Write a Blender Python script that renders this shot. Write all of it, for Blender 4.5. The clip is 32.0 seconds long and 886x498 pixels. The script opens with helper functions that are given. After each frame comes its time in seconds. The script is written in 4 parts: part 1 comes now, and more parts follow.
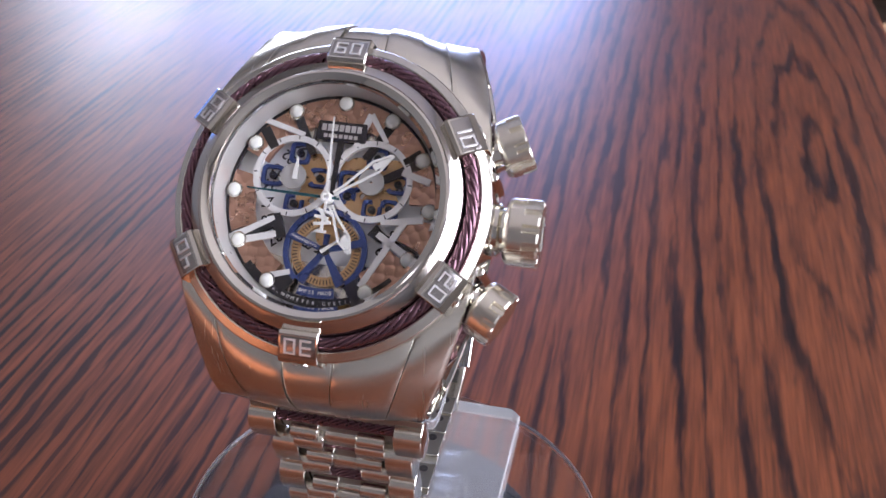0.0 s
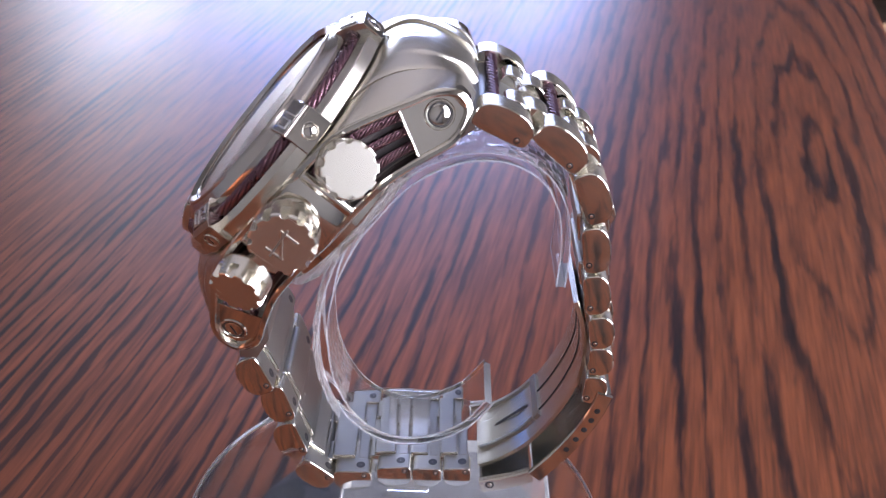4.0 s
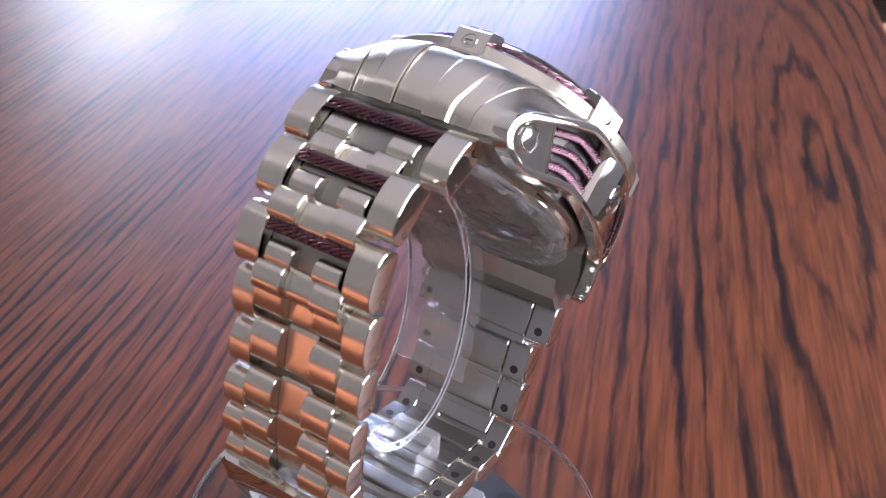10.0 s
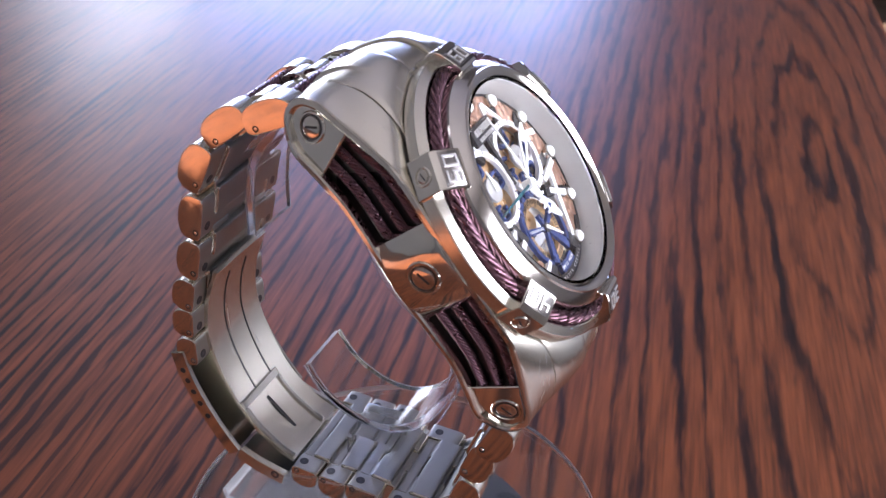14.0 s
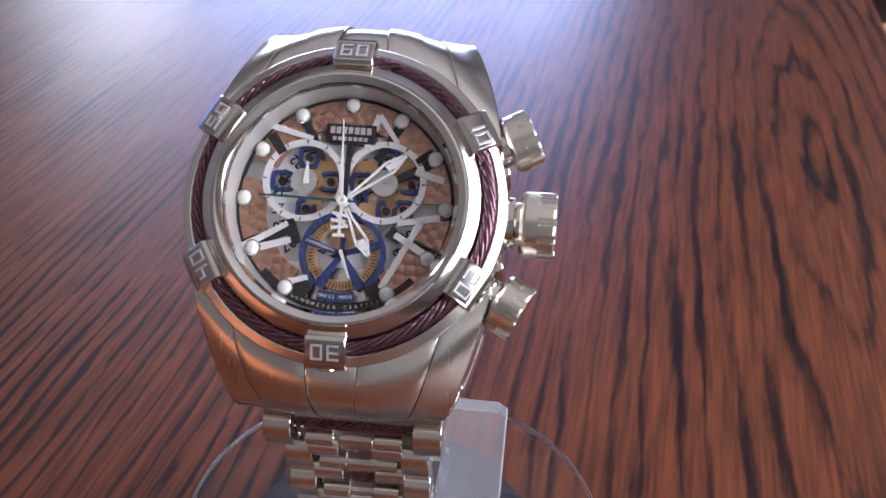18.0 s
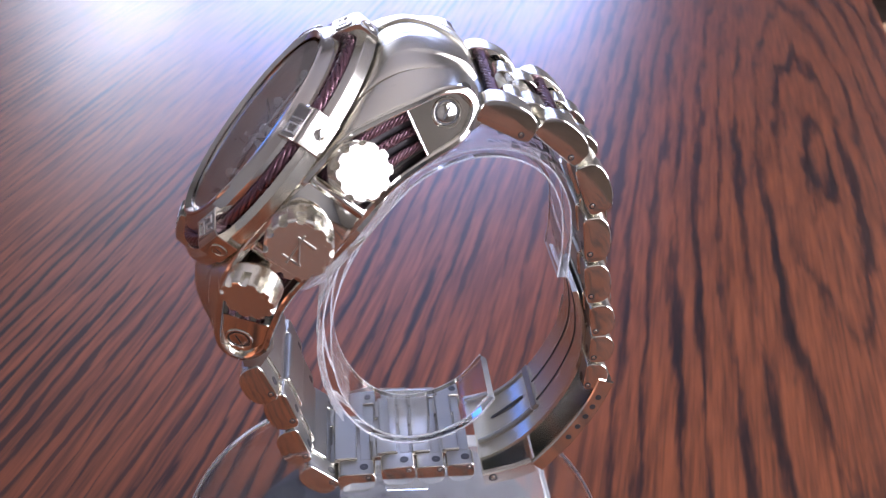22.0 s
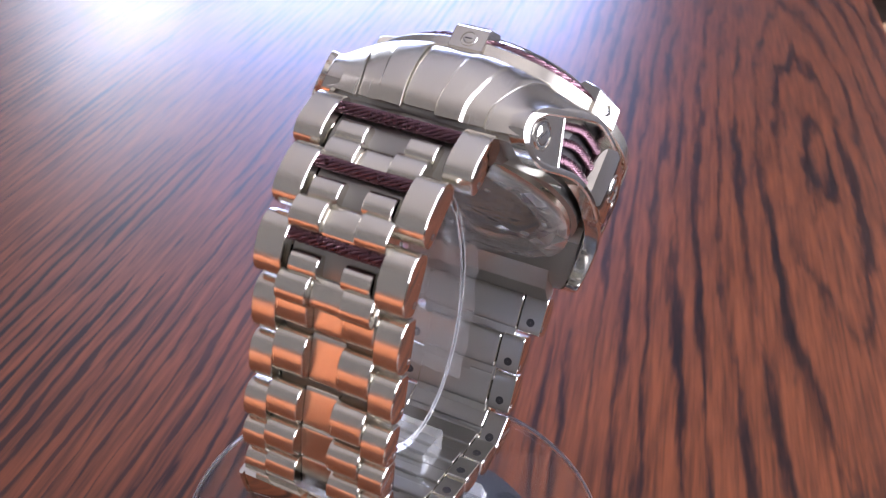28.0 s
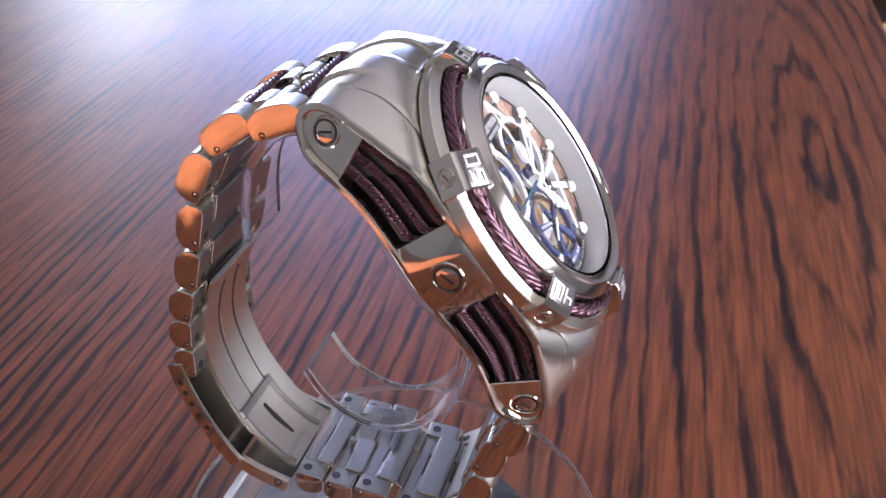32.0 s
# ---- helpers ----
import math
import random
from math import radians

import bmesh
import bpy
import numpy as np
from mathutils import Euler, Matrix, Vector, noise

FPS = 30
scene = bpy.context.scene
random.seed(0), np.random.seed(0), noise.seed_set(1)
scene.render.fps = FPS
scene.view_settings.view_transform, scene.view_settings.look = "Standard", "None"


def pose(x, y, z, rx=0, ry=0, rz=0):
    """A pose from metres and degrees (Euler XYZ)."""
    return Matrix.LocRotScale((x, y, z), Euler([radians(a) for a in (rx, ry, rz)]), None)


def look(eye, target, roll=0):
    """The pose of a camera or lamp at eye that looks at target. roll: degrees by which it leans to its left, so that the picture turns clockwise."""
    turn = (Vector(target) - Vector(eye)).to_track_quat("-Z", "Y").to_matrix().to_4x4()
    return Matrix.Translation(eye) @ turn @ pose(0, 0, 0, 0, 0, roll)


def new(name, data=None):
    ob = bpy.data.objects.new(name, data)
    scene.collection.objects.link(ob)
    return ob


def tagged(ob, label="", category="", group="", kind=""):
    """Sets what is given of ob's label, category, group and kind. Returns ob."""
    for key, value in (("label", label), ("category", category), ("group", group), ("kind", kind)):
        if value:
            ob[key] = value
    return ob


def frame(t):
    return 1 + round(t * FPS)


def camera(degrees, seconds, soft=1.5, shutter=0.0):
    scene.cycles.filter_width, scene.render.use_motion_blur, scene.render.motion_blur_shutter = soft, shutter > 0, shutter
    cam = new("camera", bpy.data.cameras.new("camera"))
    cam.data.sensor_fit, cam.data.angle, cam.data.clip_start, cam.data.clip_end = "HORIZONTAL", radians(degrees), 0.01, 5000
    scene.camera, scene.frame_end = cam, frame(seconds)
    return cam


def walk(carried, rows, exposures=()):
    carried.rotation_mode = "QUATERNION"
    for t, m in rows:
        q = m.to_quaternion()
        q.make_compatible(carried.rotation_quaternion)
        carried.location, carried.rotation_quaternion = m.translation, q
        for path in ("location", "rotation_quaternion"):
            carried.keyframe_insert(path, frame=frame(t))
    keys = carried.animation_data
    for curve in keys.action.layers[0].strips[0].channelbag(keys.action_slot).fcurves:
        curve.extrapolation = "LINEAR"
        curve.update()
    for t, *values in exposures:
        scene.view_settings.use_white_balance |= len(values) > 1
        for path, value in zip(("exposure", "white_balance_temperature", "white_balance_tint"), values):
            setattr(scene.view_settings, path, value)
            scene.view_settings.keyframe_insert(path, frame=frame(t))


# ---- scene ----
import functools

# ---------------- camera ----------------
FOV, CLIP = 44.862, 32.0
cam = camera(FOV, CLIP, soft=1.25)
# a small lens opening, focused on the watch
cam.data.dof.use_dof, cam.data.dof.focus_distance, cam.data.dof.aperture_fstop = True, 0.206, 46.0
PITCH, YAW, ROLL = 0.52047, 0.04190, 0.05376
EYE = (0.0, -0.170, 0.1984)
AIM = (EYE[0] + math.sin(YAW) * math.cos(PITCH), EYE[1] + math.cos(YAW) * math.cos(PITCH), EYE[2] - math.sin(PITCH))
VIEW = look(EYE, AIM, math.degrees(ROLL))
# the clip's camera dims its picture when the steel flashes
EXPOSE = ((0.0, -0.35), (1.0, -0.1), (2.0, -0.2), (3.5, -0.3), (6.0, -0.75), (7.0, -1.35), (8.0, -0.9), (9.0, -0.05), (11.0, -0.25), (12.0, 0.0), (13.0, 0.0), (14.0, -0.5), (16.5, -1.6), (17.0, -1.5), (18.0, -0.6), (19.0, -0.1), (20.0, -0.2), (21.0, -0.3), (23.0, -0.15), (24.0, -0.55), (25.2, -1.2), (26.5, -0.8), (27.5, -0.1), (29.0, -0.2), (30.0, -0.05), (31.0, -0.05), (32.0, -0.35))
walk(cam, [(0.0, VIEW), (CLIP, VIEW)], exposures=[(t, e + 3.32, 5970, 22) for t, e in EXPOSE])

# ---------------- world and light ----------------
world = bpy.data.worlds.new("sky")
scene.world = world
world.use_nodes = True
wn = world.node_tree.nodes
sky = wn.new("ShaderNodeTexSky")
sky.sky_type, sky.sun_disc, sky.sun_elevation, sky.sun_rotation = "NISHITA", False, radians(45), radians(-70)
world.node_tree.links.new(sky.outputs["Color"], wn["Background"].inputs["Color"])
wn["Background"].inputs["Strength"].default_value = 0.05


def window_light(name, centre, target, sx, sy, power, colour):
    """Daylight that enters through one window opening."""
    data = bpy.data.lights.new(name, "AREA")
    data.shape, data.size, data.size_y, data.energy, data.color = "RECTANGLE", sx, sy, power, colour
    ob = new(name, data)
    ob.matrix_world = look(centre, target)
    return ob


sun_data = bpy.data.lights.new("sun", "SUN")
sun_data.energy, sun_data.angle, sun_data.color = 5.0, radians(0.53), (1.0, 0.96, 0.80)
SUN_AZ, SUN_UP = radians(160), radians(45)
new("sun", sun_data).matrix_world = look((math.cos(SUN_AZ) * math.cos(SUN_UP), math.sin(SUN_AZ) * math.cos(SUN_UP), math.sin(SUN_UP)), (0, 0, 0))
window_light("daylight_bright_pane", (-0.93, 3.16, 0.58), (-0.93, 0.0, 0.58), 0.42, 1.16, 2.15, (0.86, 0.93, 1.0))
window_light("daylight_wide_pane", (0.04, 3.16, 0.62), (0.04, 0.0, 0.62), 1.32, 1.08, 5.6, (0.46, 0.58, 1.0))
window_light("daylight_side_window", (1.76, -0.9, 0.9), (0.0, -0.9, 0.9), 2.36, 1.6, 12.6, (1.0, 0.98, 0.95))

# ---------------- materials ----------------


def material(name, colour, rough=0.5, metal=0.0, spread=0.0, grain=300.0, bump=0.0, stretch=(1, 1, 1), **more):
    """A surface with grain and larger blotches in its tone and its gloss, at real size."""
    m = bpy.data.materials.new(name)
    m.use_nodes = True
    nt = m.node_tree
    b = nt.nodes["Principled BSDF"]
    b.inputs["Base Color"].default_value = (*colour, 1)
    b.inputs["Roughness"].default_value, b.inputs["Metallic"].default_value = rough, metal
    for key, value in more.items():
        b.inputs[key.replace("_", " ")].default_value = value
    if spread or bump:
        co = nt.nodes.new("ShaderNodeTexCoord")
        mp = nt.nodes.new("ShaderNodeMapping")
        mp.inputs["Scale"].default_value = stretch
        nt.links.new(co.outputs["Object"], mp.inputs["Vector"])
        fine = nt.nodes.new("ShaderNodeTexNoise")
        fine.inputs["Scale"].default_value, fine.inputs["Detail"].default_value = grain, 5
        nt.links.new(mp.outputs["Vector"], fine.inputs["Vector"])
        broad = nt.nodes.new("ShaderNodeTexNoise")
        broad.inputs["Scale"].default_value, broad.inputs["Detail"].default_value = grain / 7, 3
        nt.links.new(mp.outputs["Vector"], broad.inputs["Vector"])
        both = nt.nodes.new("ShaderNodeMix")
        both.data_type = "FLOAT"
        both.inputs["Factor"].default_value = 0.4
        nt.links.new(fine.outputs["Fac"], both.inputs["A"])
        nt.links.new(broad.outputs["Fac"], both.inputs["B"])
        ramp = nt.nodes.new("ShaderNodeMapRange")
        ramp.inputs["From Min"].default_value, ramp.inputs["From Max"].default_value = 0.3, 0.7
        ramp.inputs["To Min"].default_value, ramp.inputs["To Max"].default_value = max(0.0, rough * (1 - spread)), min(1.0, rough * (1 + spread))
        nt.links.new(both.outputs["Result"], ramp.inputs["Value"])
        nt.links.new(ramp.outputs["Result"], b.inputs["Roughness"])
        tone = nt.nodes.new("ShaderNodeMix")
        tone.data_type = "RGBA"
        tone.inputs["A"].default_value = (*[c * (1 - 0.35 * spread) for c in colour], 1)
        tone.inputs["B"].default_value = (*[min(1, c * (1 + 0.2 * spread)) for c in colour], 1)
        nt.links.new(both.outputs["Result"], tone.inputs["Factor"])
        nt.links.new(tone.outputs["Result"], b.inputs["Base Color"])
        if bump:
            bp = nt.nodes.new("ShaderNodeBump")
            bp.inputs["Strength"].default_value, bp.inputs["Distance"].default_value = bump, 0.0002
            nt.links.new(both.outputs["Result"], bp.inputs["Height"])
            nt.links.new(bp.outputs["Normal"], b.inputs["Normal"])
    return m


STEEL = (0.835, 0.80, 0.70)
brushed = material("brushed steel", STEEL, 0.27, 1.0, 0.02, 5000, 0.0, (1, 0.03, 0.03))


def brush(m, amount):
    """Gloss drawn out across the brush lines, which run round the x axis."""
    nt = m.node_tree
    b = nt.nodes["Principled BSDF"]
    tan = nt.nodes.new("ShaderNodeTangent")
    tan.direction_type, tan.axis = "RADIAL", "X"
    nt.links.new(tan.outputs["Tangent"], b.inputs["Tangent"])
    b.inputs["Anisotropic"].default_value, b.inputs["Anisotropic Rotation"].default_value = amount, 0.25


brush(brushed, 0.45)
brushed_ring = material("satin steel of the bezel", STEEL, 0.24, 1.0, 0.05, 2500)
polished = material("polished steel", (0.80, 0.775, 0.70), 0.07, 1.0, 0.5, 260, 0.01)
# satin finish; the colour is darkened for the dimmer inside of the bracelet
satin = material("darkened satin steel", (0.40, 0.388, 0.352), 0.40, 1.0, 0.06, 5000, 0.0, (0.02, 1, 1))
# case steel with the recess's shade put into its colour
shaded_steel = material("recess steel with painted shade", (0.13, 0.115, 0.12), 0.5, 1.0, 0.4, 600, 0.02)
purple = material("purple plated cable", (0.215, 0.12, 0.145), 0.30, 1.0, 0.4, 900, 0.05)
purple_dark = material("purple plated groove", (0.11, 0.045, 0.062), 0.4, 1.0, 0.4, 700, 0.05)
# dark colour that stands for the shade in holes, slots and grooves
shade_fill = material("painted recess shade", (0.03, 0.028, 0.03), 0.4, 0.0, 0.4, 500)
white_fill = material("silvered numeral", (0.74, 0.73, 0.70), 0.3, 0.8, 0.3, 500)
# figures whitened and field darkened: the steel's reflection contrast put into colour
gleam_fill = material("raised numeral with painted gleam", (0.86, 0.85, 0.83), 0.22, 0.6, 0.3, 500)
field_steel = material("darkened satin field", (0.46, 0.44, 0.425), 0.22, 1.0, 0.3, 900)
cone_steel = material("satin bezel cone", (0.72, 0.685, 0.635), 0.14, 1.0, 0.08, 2500)
lume = material("lume", (0.78, 0.79, 0.74), 0.42, 0.0, 0.25, 700)
hand_white = material("white painted hand", (0.82, 0.82, 0.78), 0.4, 0.0, 0.2, 700)
teal = material("teal painted hand", (0.012, 0.085, 0.10), 0.35, 0.3, 0.3, 600)
black_plate = material("black dial plate", (0.025, 0.024, 0.026), 0.38, 0.2, 0.4, 900)
blue_bridge = material("blue steel bridge", (0.055, 0.085, 0.235), 0.32, 0.6, 0.4, 800, 0.05)
gold_plate = material("gilt movement plate", (0.66, 0.425, 0.21), 0.32, 0.75, 0.45, 900, 0.1)
silver_dial = material("frosted silver dial", (0.78, 0.79, 0.78), 0.45, 0.1, 0.35, 900, 0.08)
silver_bright = material("brushed silver bridge", (0.80, 0.79, 0.77), 0.38, 0.3, 0.3, 900, 0.06)
flange = material("grey inner flange", (0.50, 0.495, 0.475), 0.34, 0.45, 0.3, 500)
print_ink = material("black print", (0.02, 0.02, 0.022), 0.5, 0.0, 0.2, 600)
base_black = material("dark solar base", (0.030, 0.033, 0.040), 0.30, 0.0, 0.4, 160)
floor_mat = material("dark oak floor", (0.085, 0.055, 0.036), 0.5, 0.0, 0.4, 6, 0.1, (1, 8, 1))
cream_plaster = material("cream painted plaster", (0.54, 0.49, 0.41), 0.85, 0.0, 0.15, 9, 0.05)
plaster = material("painted plaster", (0.25, 0.238, 0.222), 0.85, 0.0, 0.15, 9, 0.05)
ceiling_paint = material("white ceiling paint", (0.71, 0.675, 0.63), 0.9, 0.0, 0.1, 9)
frame_paint = material("white window paint", (0.76, 0.75, 0.72), 0.45, 0.0, 0.15, 12)
crystal_mat = material("sapphire crystal", (1, 1, 1), 0.0, 0.0, IOR=1.5, Transmission_Weight=1.0, Thin_Film_Thickness=122.0, Thin_Film_IOR=1.23)
# tints the added low window so the crystal reflects blue
blue_glass = material("blue glass for the added reflection", (0.10, 0.27, 0.85), 0.02, 0.0, IOR=1.5, Transmission_Weight=1.0)
acrylic = material("clear acrylic", (0.985, 0.99, 0.99), 0.02, 0.0, IOR=1.4, Transmission_Weight=1.0)
# whitish acrylic that stands for light gathered in the cut edges
edge_gleam = material("pale acrylic edge gleam", (0.93, 0.94, 0.95), 0.10, 0.0, IOR=1.3, Transmission_Weight=0.80)

frosted_rim = material("frosted acrylic rim", (0.90, 0.91, 0.92), 0.3, 0.0, IOR=1.15, Transmission_Weight=0.96)
acrylic_block = material("clear acrylic block", (0.98, 0.99, 0.99), 0.03, 0.0, IOR=1.45, Transmission_Weight=0.90)
# cut sides whitened to imitate the light they catch
side_gleam = material("pale acrylic side gleam", (0.95, 0.96, 0.97), 0.10, 0.0, IOR=1.45, Transmission_Weight=0.72)
film_mat = material("crinkled clear film", (0.97, 0.97, 0.97), 0.16, 0.0, IOR=1.16, Transmission_Weight=0.93)


copper = material("pressed copper dial", (0.52, 0.31, 0.22), 0.30, 0.85, 0.3, 420, 0.03)
GRAIN = radians(13)


def wood():
    """Varnished rosewood-red table top with dark, wandering grain and a soft lacquer."""
    m = bpy.data.materials.new("varnished red-brown wood")
    m.use_nodes = True
    nt = m.node_tree
    b = nt.nodes["Principled BSDF"]

    def node(kind, **values):
        n = nt.nodes.new(kind)
        for key, value in values.items():
            n.inputs[key.replace("_", " ")].default_value = value
        return n

    def join(a, out, c, into):
        nt.links.new(a.outputs[out], c.inputs[into])

    co = node("ShaderNodeTexCoord")
    turn = node("ShaderNodeMapping")
    join(co, "Object", turn, "Vector")
    def math_node(op, a=None, b=None, c=None):
        n = nt.nodes.new("ShaderNodeMath")
        n.operation = op
        for k, v in enumerate((a, b, c)):
            if v is None:
                continue
            if isinstance(v, (int, float)):
                n.inputs[k].default_value = v
            else:
                nt.links.new(v, n.inputs[k])
        return n.outputs["Value"]

    def grain_noise(sx, sy, detail=2.0, rough=0.5, low=None, high=None):
        """Noise drawn out along the grain, in cycles a metre; low and high widen its range to 0..1."""
        mp = node("ShaderNodeMapping", Scale=(sx, sy, 1.0))
        join(turn, "Vector", mp, "Vector")
        n = node("ShaderNodeTexNoise", Scale=1.0, Detail=detail, Roughness=rough)
        join(mp, "Vector", n, "Vector")
        if low is None:
            return n.outputs["Fac"]
        r = node("ShaderNodeMapRange", From_Min=low, From_Max=high)
        join(n, "Fac", r, "Value")
        return r.outputs["Result"]

    # growth lines loop round a heart near one edge and run straight and closer further off
    heart = node("ShaderNodeMapping", Location=(0.054, 0.0262, 0), Scale=(1.0, 0.102, 0.0))
    join(turn, "Vector", heart, "Vector")
    loops = nt.nodes.new("ShaderNodeVectorMath")
    loops.operation = "LENGTH"
    join(heart, "Vector", loops, 0)
    far_off = math_node("MULTIPLY_ADD", loops.outputs["Value"], 230.0, 92.0)
    rings = math_node("MULTIPLY", loops.outputs["Value"], far_off)
    wander = grain_noise(9.0, 1.3, 1.6, 0.4)
    rings = math_node("MULTIPLY_ADD", wander, 1.7, rings)
    jitter = grain_noise(95.0, 11.0, 4.0, 0.62)
    rings = math_node("MULTIPLY_ADD", jitter, 1.5, rings)
    line = math_node("MULTIPLY", math_node("PINGPONG", rings, 0.5), 2.0)
    # the dark lines swell, thin out and break up into streaks
    bead = grain_noise(68.0, 9.0, 4.0, 0.66, 0.30, 0.70)
    patch = grain_noise(15.0, 3.0, 2.0, 0.5, 0.33, 0.67)
    width = math_node("MULTIPLY_ADD", bead, 0.84, -0.37)
    width = math_node("MULTIPLY_ADD", patch, 0.14, width)
    crisp = node("ShaderNodeMapRange", From_Min=0.14, From_Max=0.24, To_Min=1.0, To_Max=2.4)
    join(loops, "Value", crisp, "Value")
    edge = math_node("MULTIPLY", math_node("SUBTRACT", line, width), crisp.outputs["Result"])
    lit = node("ShaderNodeMapRange", From_Min=-0.38, From_Max=0.44)
    lit.interpolation_type = "SMOOTHSTEP"
    nt.links.new(edge, lit.inputs["Value"])
    # broad calm bands in which the lines all but fade
    calm = grain_noise(13.0, 1.9, 2.0, 0.5, 0.46, 0.68)
    drawn = math_node("MAXIMUM", lit.outputs["Result"], math_node("MULTIPLY", calm, 0.72))
    # fine secondary streaks between the lines
    streak = grain_noise(330.0, 19.0, 3.0, 0.6, 0.36, 0.58)
    tone = math_node("MULTIPLY", drawn, math_node("MULTIPLY_ADD", streak, 0.30, 0.70))
    ramp = nt.nodes.new("ShaderNodeValToRGB")
    e = ramp.color_ramp.elements
    e[0].position, e[0].color = 0.0, (0.0085, 0.0040, 0.0036, 1)
    e[1].position, e[1].color = 1.0, (0.213, 0.0625, 0.0228, 1)
    mid = e.new(0.35)
    mid.color = (0.056, 0.0176, 0.0092, 1)
    mid2 = e.new(0.70)
    mid2.color = (0.139, 0.0416, 0.0160, 1)
    nt.links.new(tone, ramp.inputs["Fac"])
    pore_map = node("ShaderNodeMapping", Scale=(700.0, 26.0, 1.0))
    join(turn, "Vector", pore_map, "Vector")
    pore = node("ShaderNodeTexNoise", Scale=1.0, Detail=3.0)
    join(pore_map, "Vector", pore, "Vector")
    pr = node("ShaderNodeMapRange", From_Min=0.32, From_Max=0.60, To_Min=0.55, To_Max=1.05)
    join(pore, "Fac", pr, "Value")
    mul = nt.nodes.new("ShaderNodeMix")
    mul.data_type, mul.blend_type = "RGBA", "MULTIPLY"
    mul.inputs["Factor"].default_value = 1.0
    join(ramp, "Color", mul, "A")
    join(pr, "Result", mul, "B")
    join(mul, "Result", b, "Base Color")
    b.inputs["Roughness"].default_value = 0.42
    b.inputs["Specular IOR Level"].default_value = 0.16
    b.inputs["Coat Weight"].default_value, b.inputs["Coat Roughness"].default_value = 0.5, 0.22
    cr = node("ShaderNodeMapRange", To_Min=0.33, To_Max=0.44)
    nt.links.new(patch, cr.inputs["Value"])
    join(cr, "Result", b, "Coat Roughness")
    bp = node("ShaderNodeBump", Strength=0.2, Distance=0.0004)
    join(pore, "Fac", bp, "Height")
    join(bp, "Normal", b, "Normal")
    return m


table_wood = wood()

# ---------------- mesh helpers (sizes in millimetres) ----------------
MM = 0.001
TAU = 2 * math.pi


def part(name, bm, mat, parent, label="", at=None, smooth=True):
    """Links a bmesh as one mesh object under its thing."""
    me = bpy.data.meshes.new(name)
    bmesh.ops.recalc_face_normals(bm, faces=bm.faces)
    bm.to_mesh(me)
    bm.free()
    me.transform(Matrix.Scale(MM, 4))
    me.materials.append(mat)
    if smooth:
        me.polygons.foreach_set("use_smooth", [True] * len(me.polygons))
        me.set_sharp_from_angle(angle=radians(32))
    return piece(name, me, parent, label, at)


def piece(name, me, parent, label="", at=None):
    """An object on a mesh that others may share; at is a pose in millimetres."""
    ob = new(name, me)
    ob.parent = parent
    if at is not None:
        m = at.copy()
        m.translation = m.translation * MM
        ob.matrix_basis = m
    if label:
        ob["label"] = label
    return ob


def grid(rows, close_u=False, close_v=False, bm=None):
    """Faces between rows of points."""
    bm = bm or bmesh.new()
    vs = [[bm.verts.new(p) for p in r] for r in rows]
    nu, nv = len(vs), len(vs[0])
    for i in range(nu if close_u else nu - 1):
        for j in range(nv if close_v else nv - 1):
            bm.faces.new((vs[i][j], vs[(i + 1) % nu][j], vs[(i + 1) % nu][(j + 1) % nv], vs[i][(j + 1) % nv]))
    return bm, vs


def lathe(profile, n=96, closed=True, start=0.0, end=TAU, bm=None):
    """Turns (radius, z) points about z."""
    full = abs(end - start - TAU) < 1e-6
    k = n if full else n + 1
    rows = []
    for i in range(k):
        a = start + (end - start) * i / n
        rows.append([(r * math.sin(a), r * math.cos(a), z) for r, z in profile])
    bm, vs = grid(rows, full, closed, bm)
    if not full and closed:
        bm.faces.new(vs[0])
        bm.faces.new(vs[-1])
    return bm


def solid(outline, z0, z1, chamfer=0.0, bm=None):
    """A plate with an outline in x, y and chamfered rims."""
    bm = bm or bmesh.new()
    cx, cy = sum(p[0] for p in outline) / len(outline), sum(p[1] for p in outline) / len(outline)

    def ring(inset, z):
        out = []
        for x, y in outline:
            d = math.hypot(x - cx, y - cy) or 1
            k = max(0.0, d - inset) / d
            out.append(bm.verts.new((cx + (x - cx) * k, cy + (y - cy) * k, z)))
        return out

    levels = [(0, z0), (0, z1)] if not chamfer else [(chamfer, z0), (0, z0 + chamfer), (0, z1 - chamfer), (chamfer, z1)]
    rings = [ring(*lv) for lv in levels]
    n = len(outline)
    for a, b in zip(rings, rings[1:]):
        for i in range(n):
            bm.faces.new((a[i], a[(i + 1) % n], b[(i + 1) % n], b[i]))
    bm.faces.new(rings[0][::-1])
    bm.faces.new(rings[-1])
    return bm


def box(x0, x1, y0, y1, z0, z1, bevel=0.0, bm=None):
    bm = bm or bmesh.new()
    made = bmesh.ops.create_cube(bm, size=1.0)["verts"]
    for v in made:
        v.co = (x0 + (v.co.x + 0.5) * (x1 - x0), y0 + (v.co.y + 0.5) * (y1 - y0), z0 + (v.co.z + 0.5) * (z1 - z0))
    if bevel:
        es = [e for e in bm.edges if e.verts[0] in made]
        bmesh.ops.bevel(bm, geom=es, offset=bevel, segments=2, profile=0.6, affect="EDGES")
    return bm


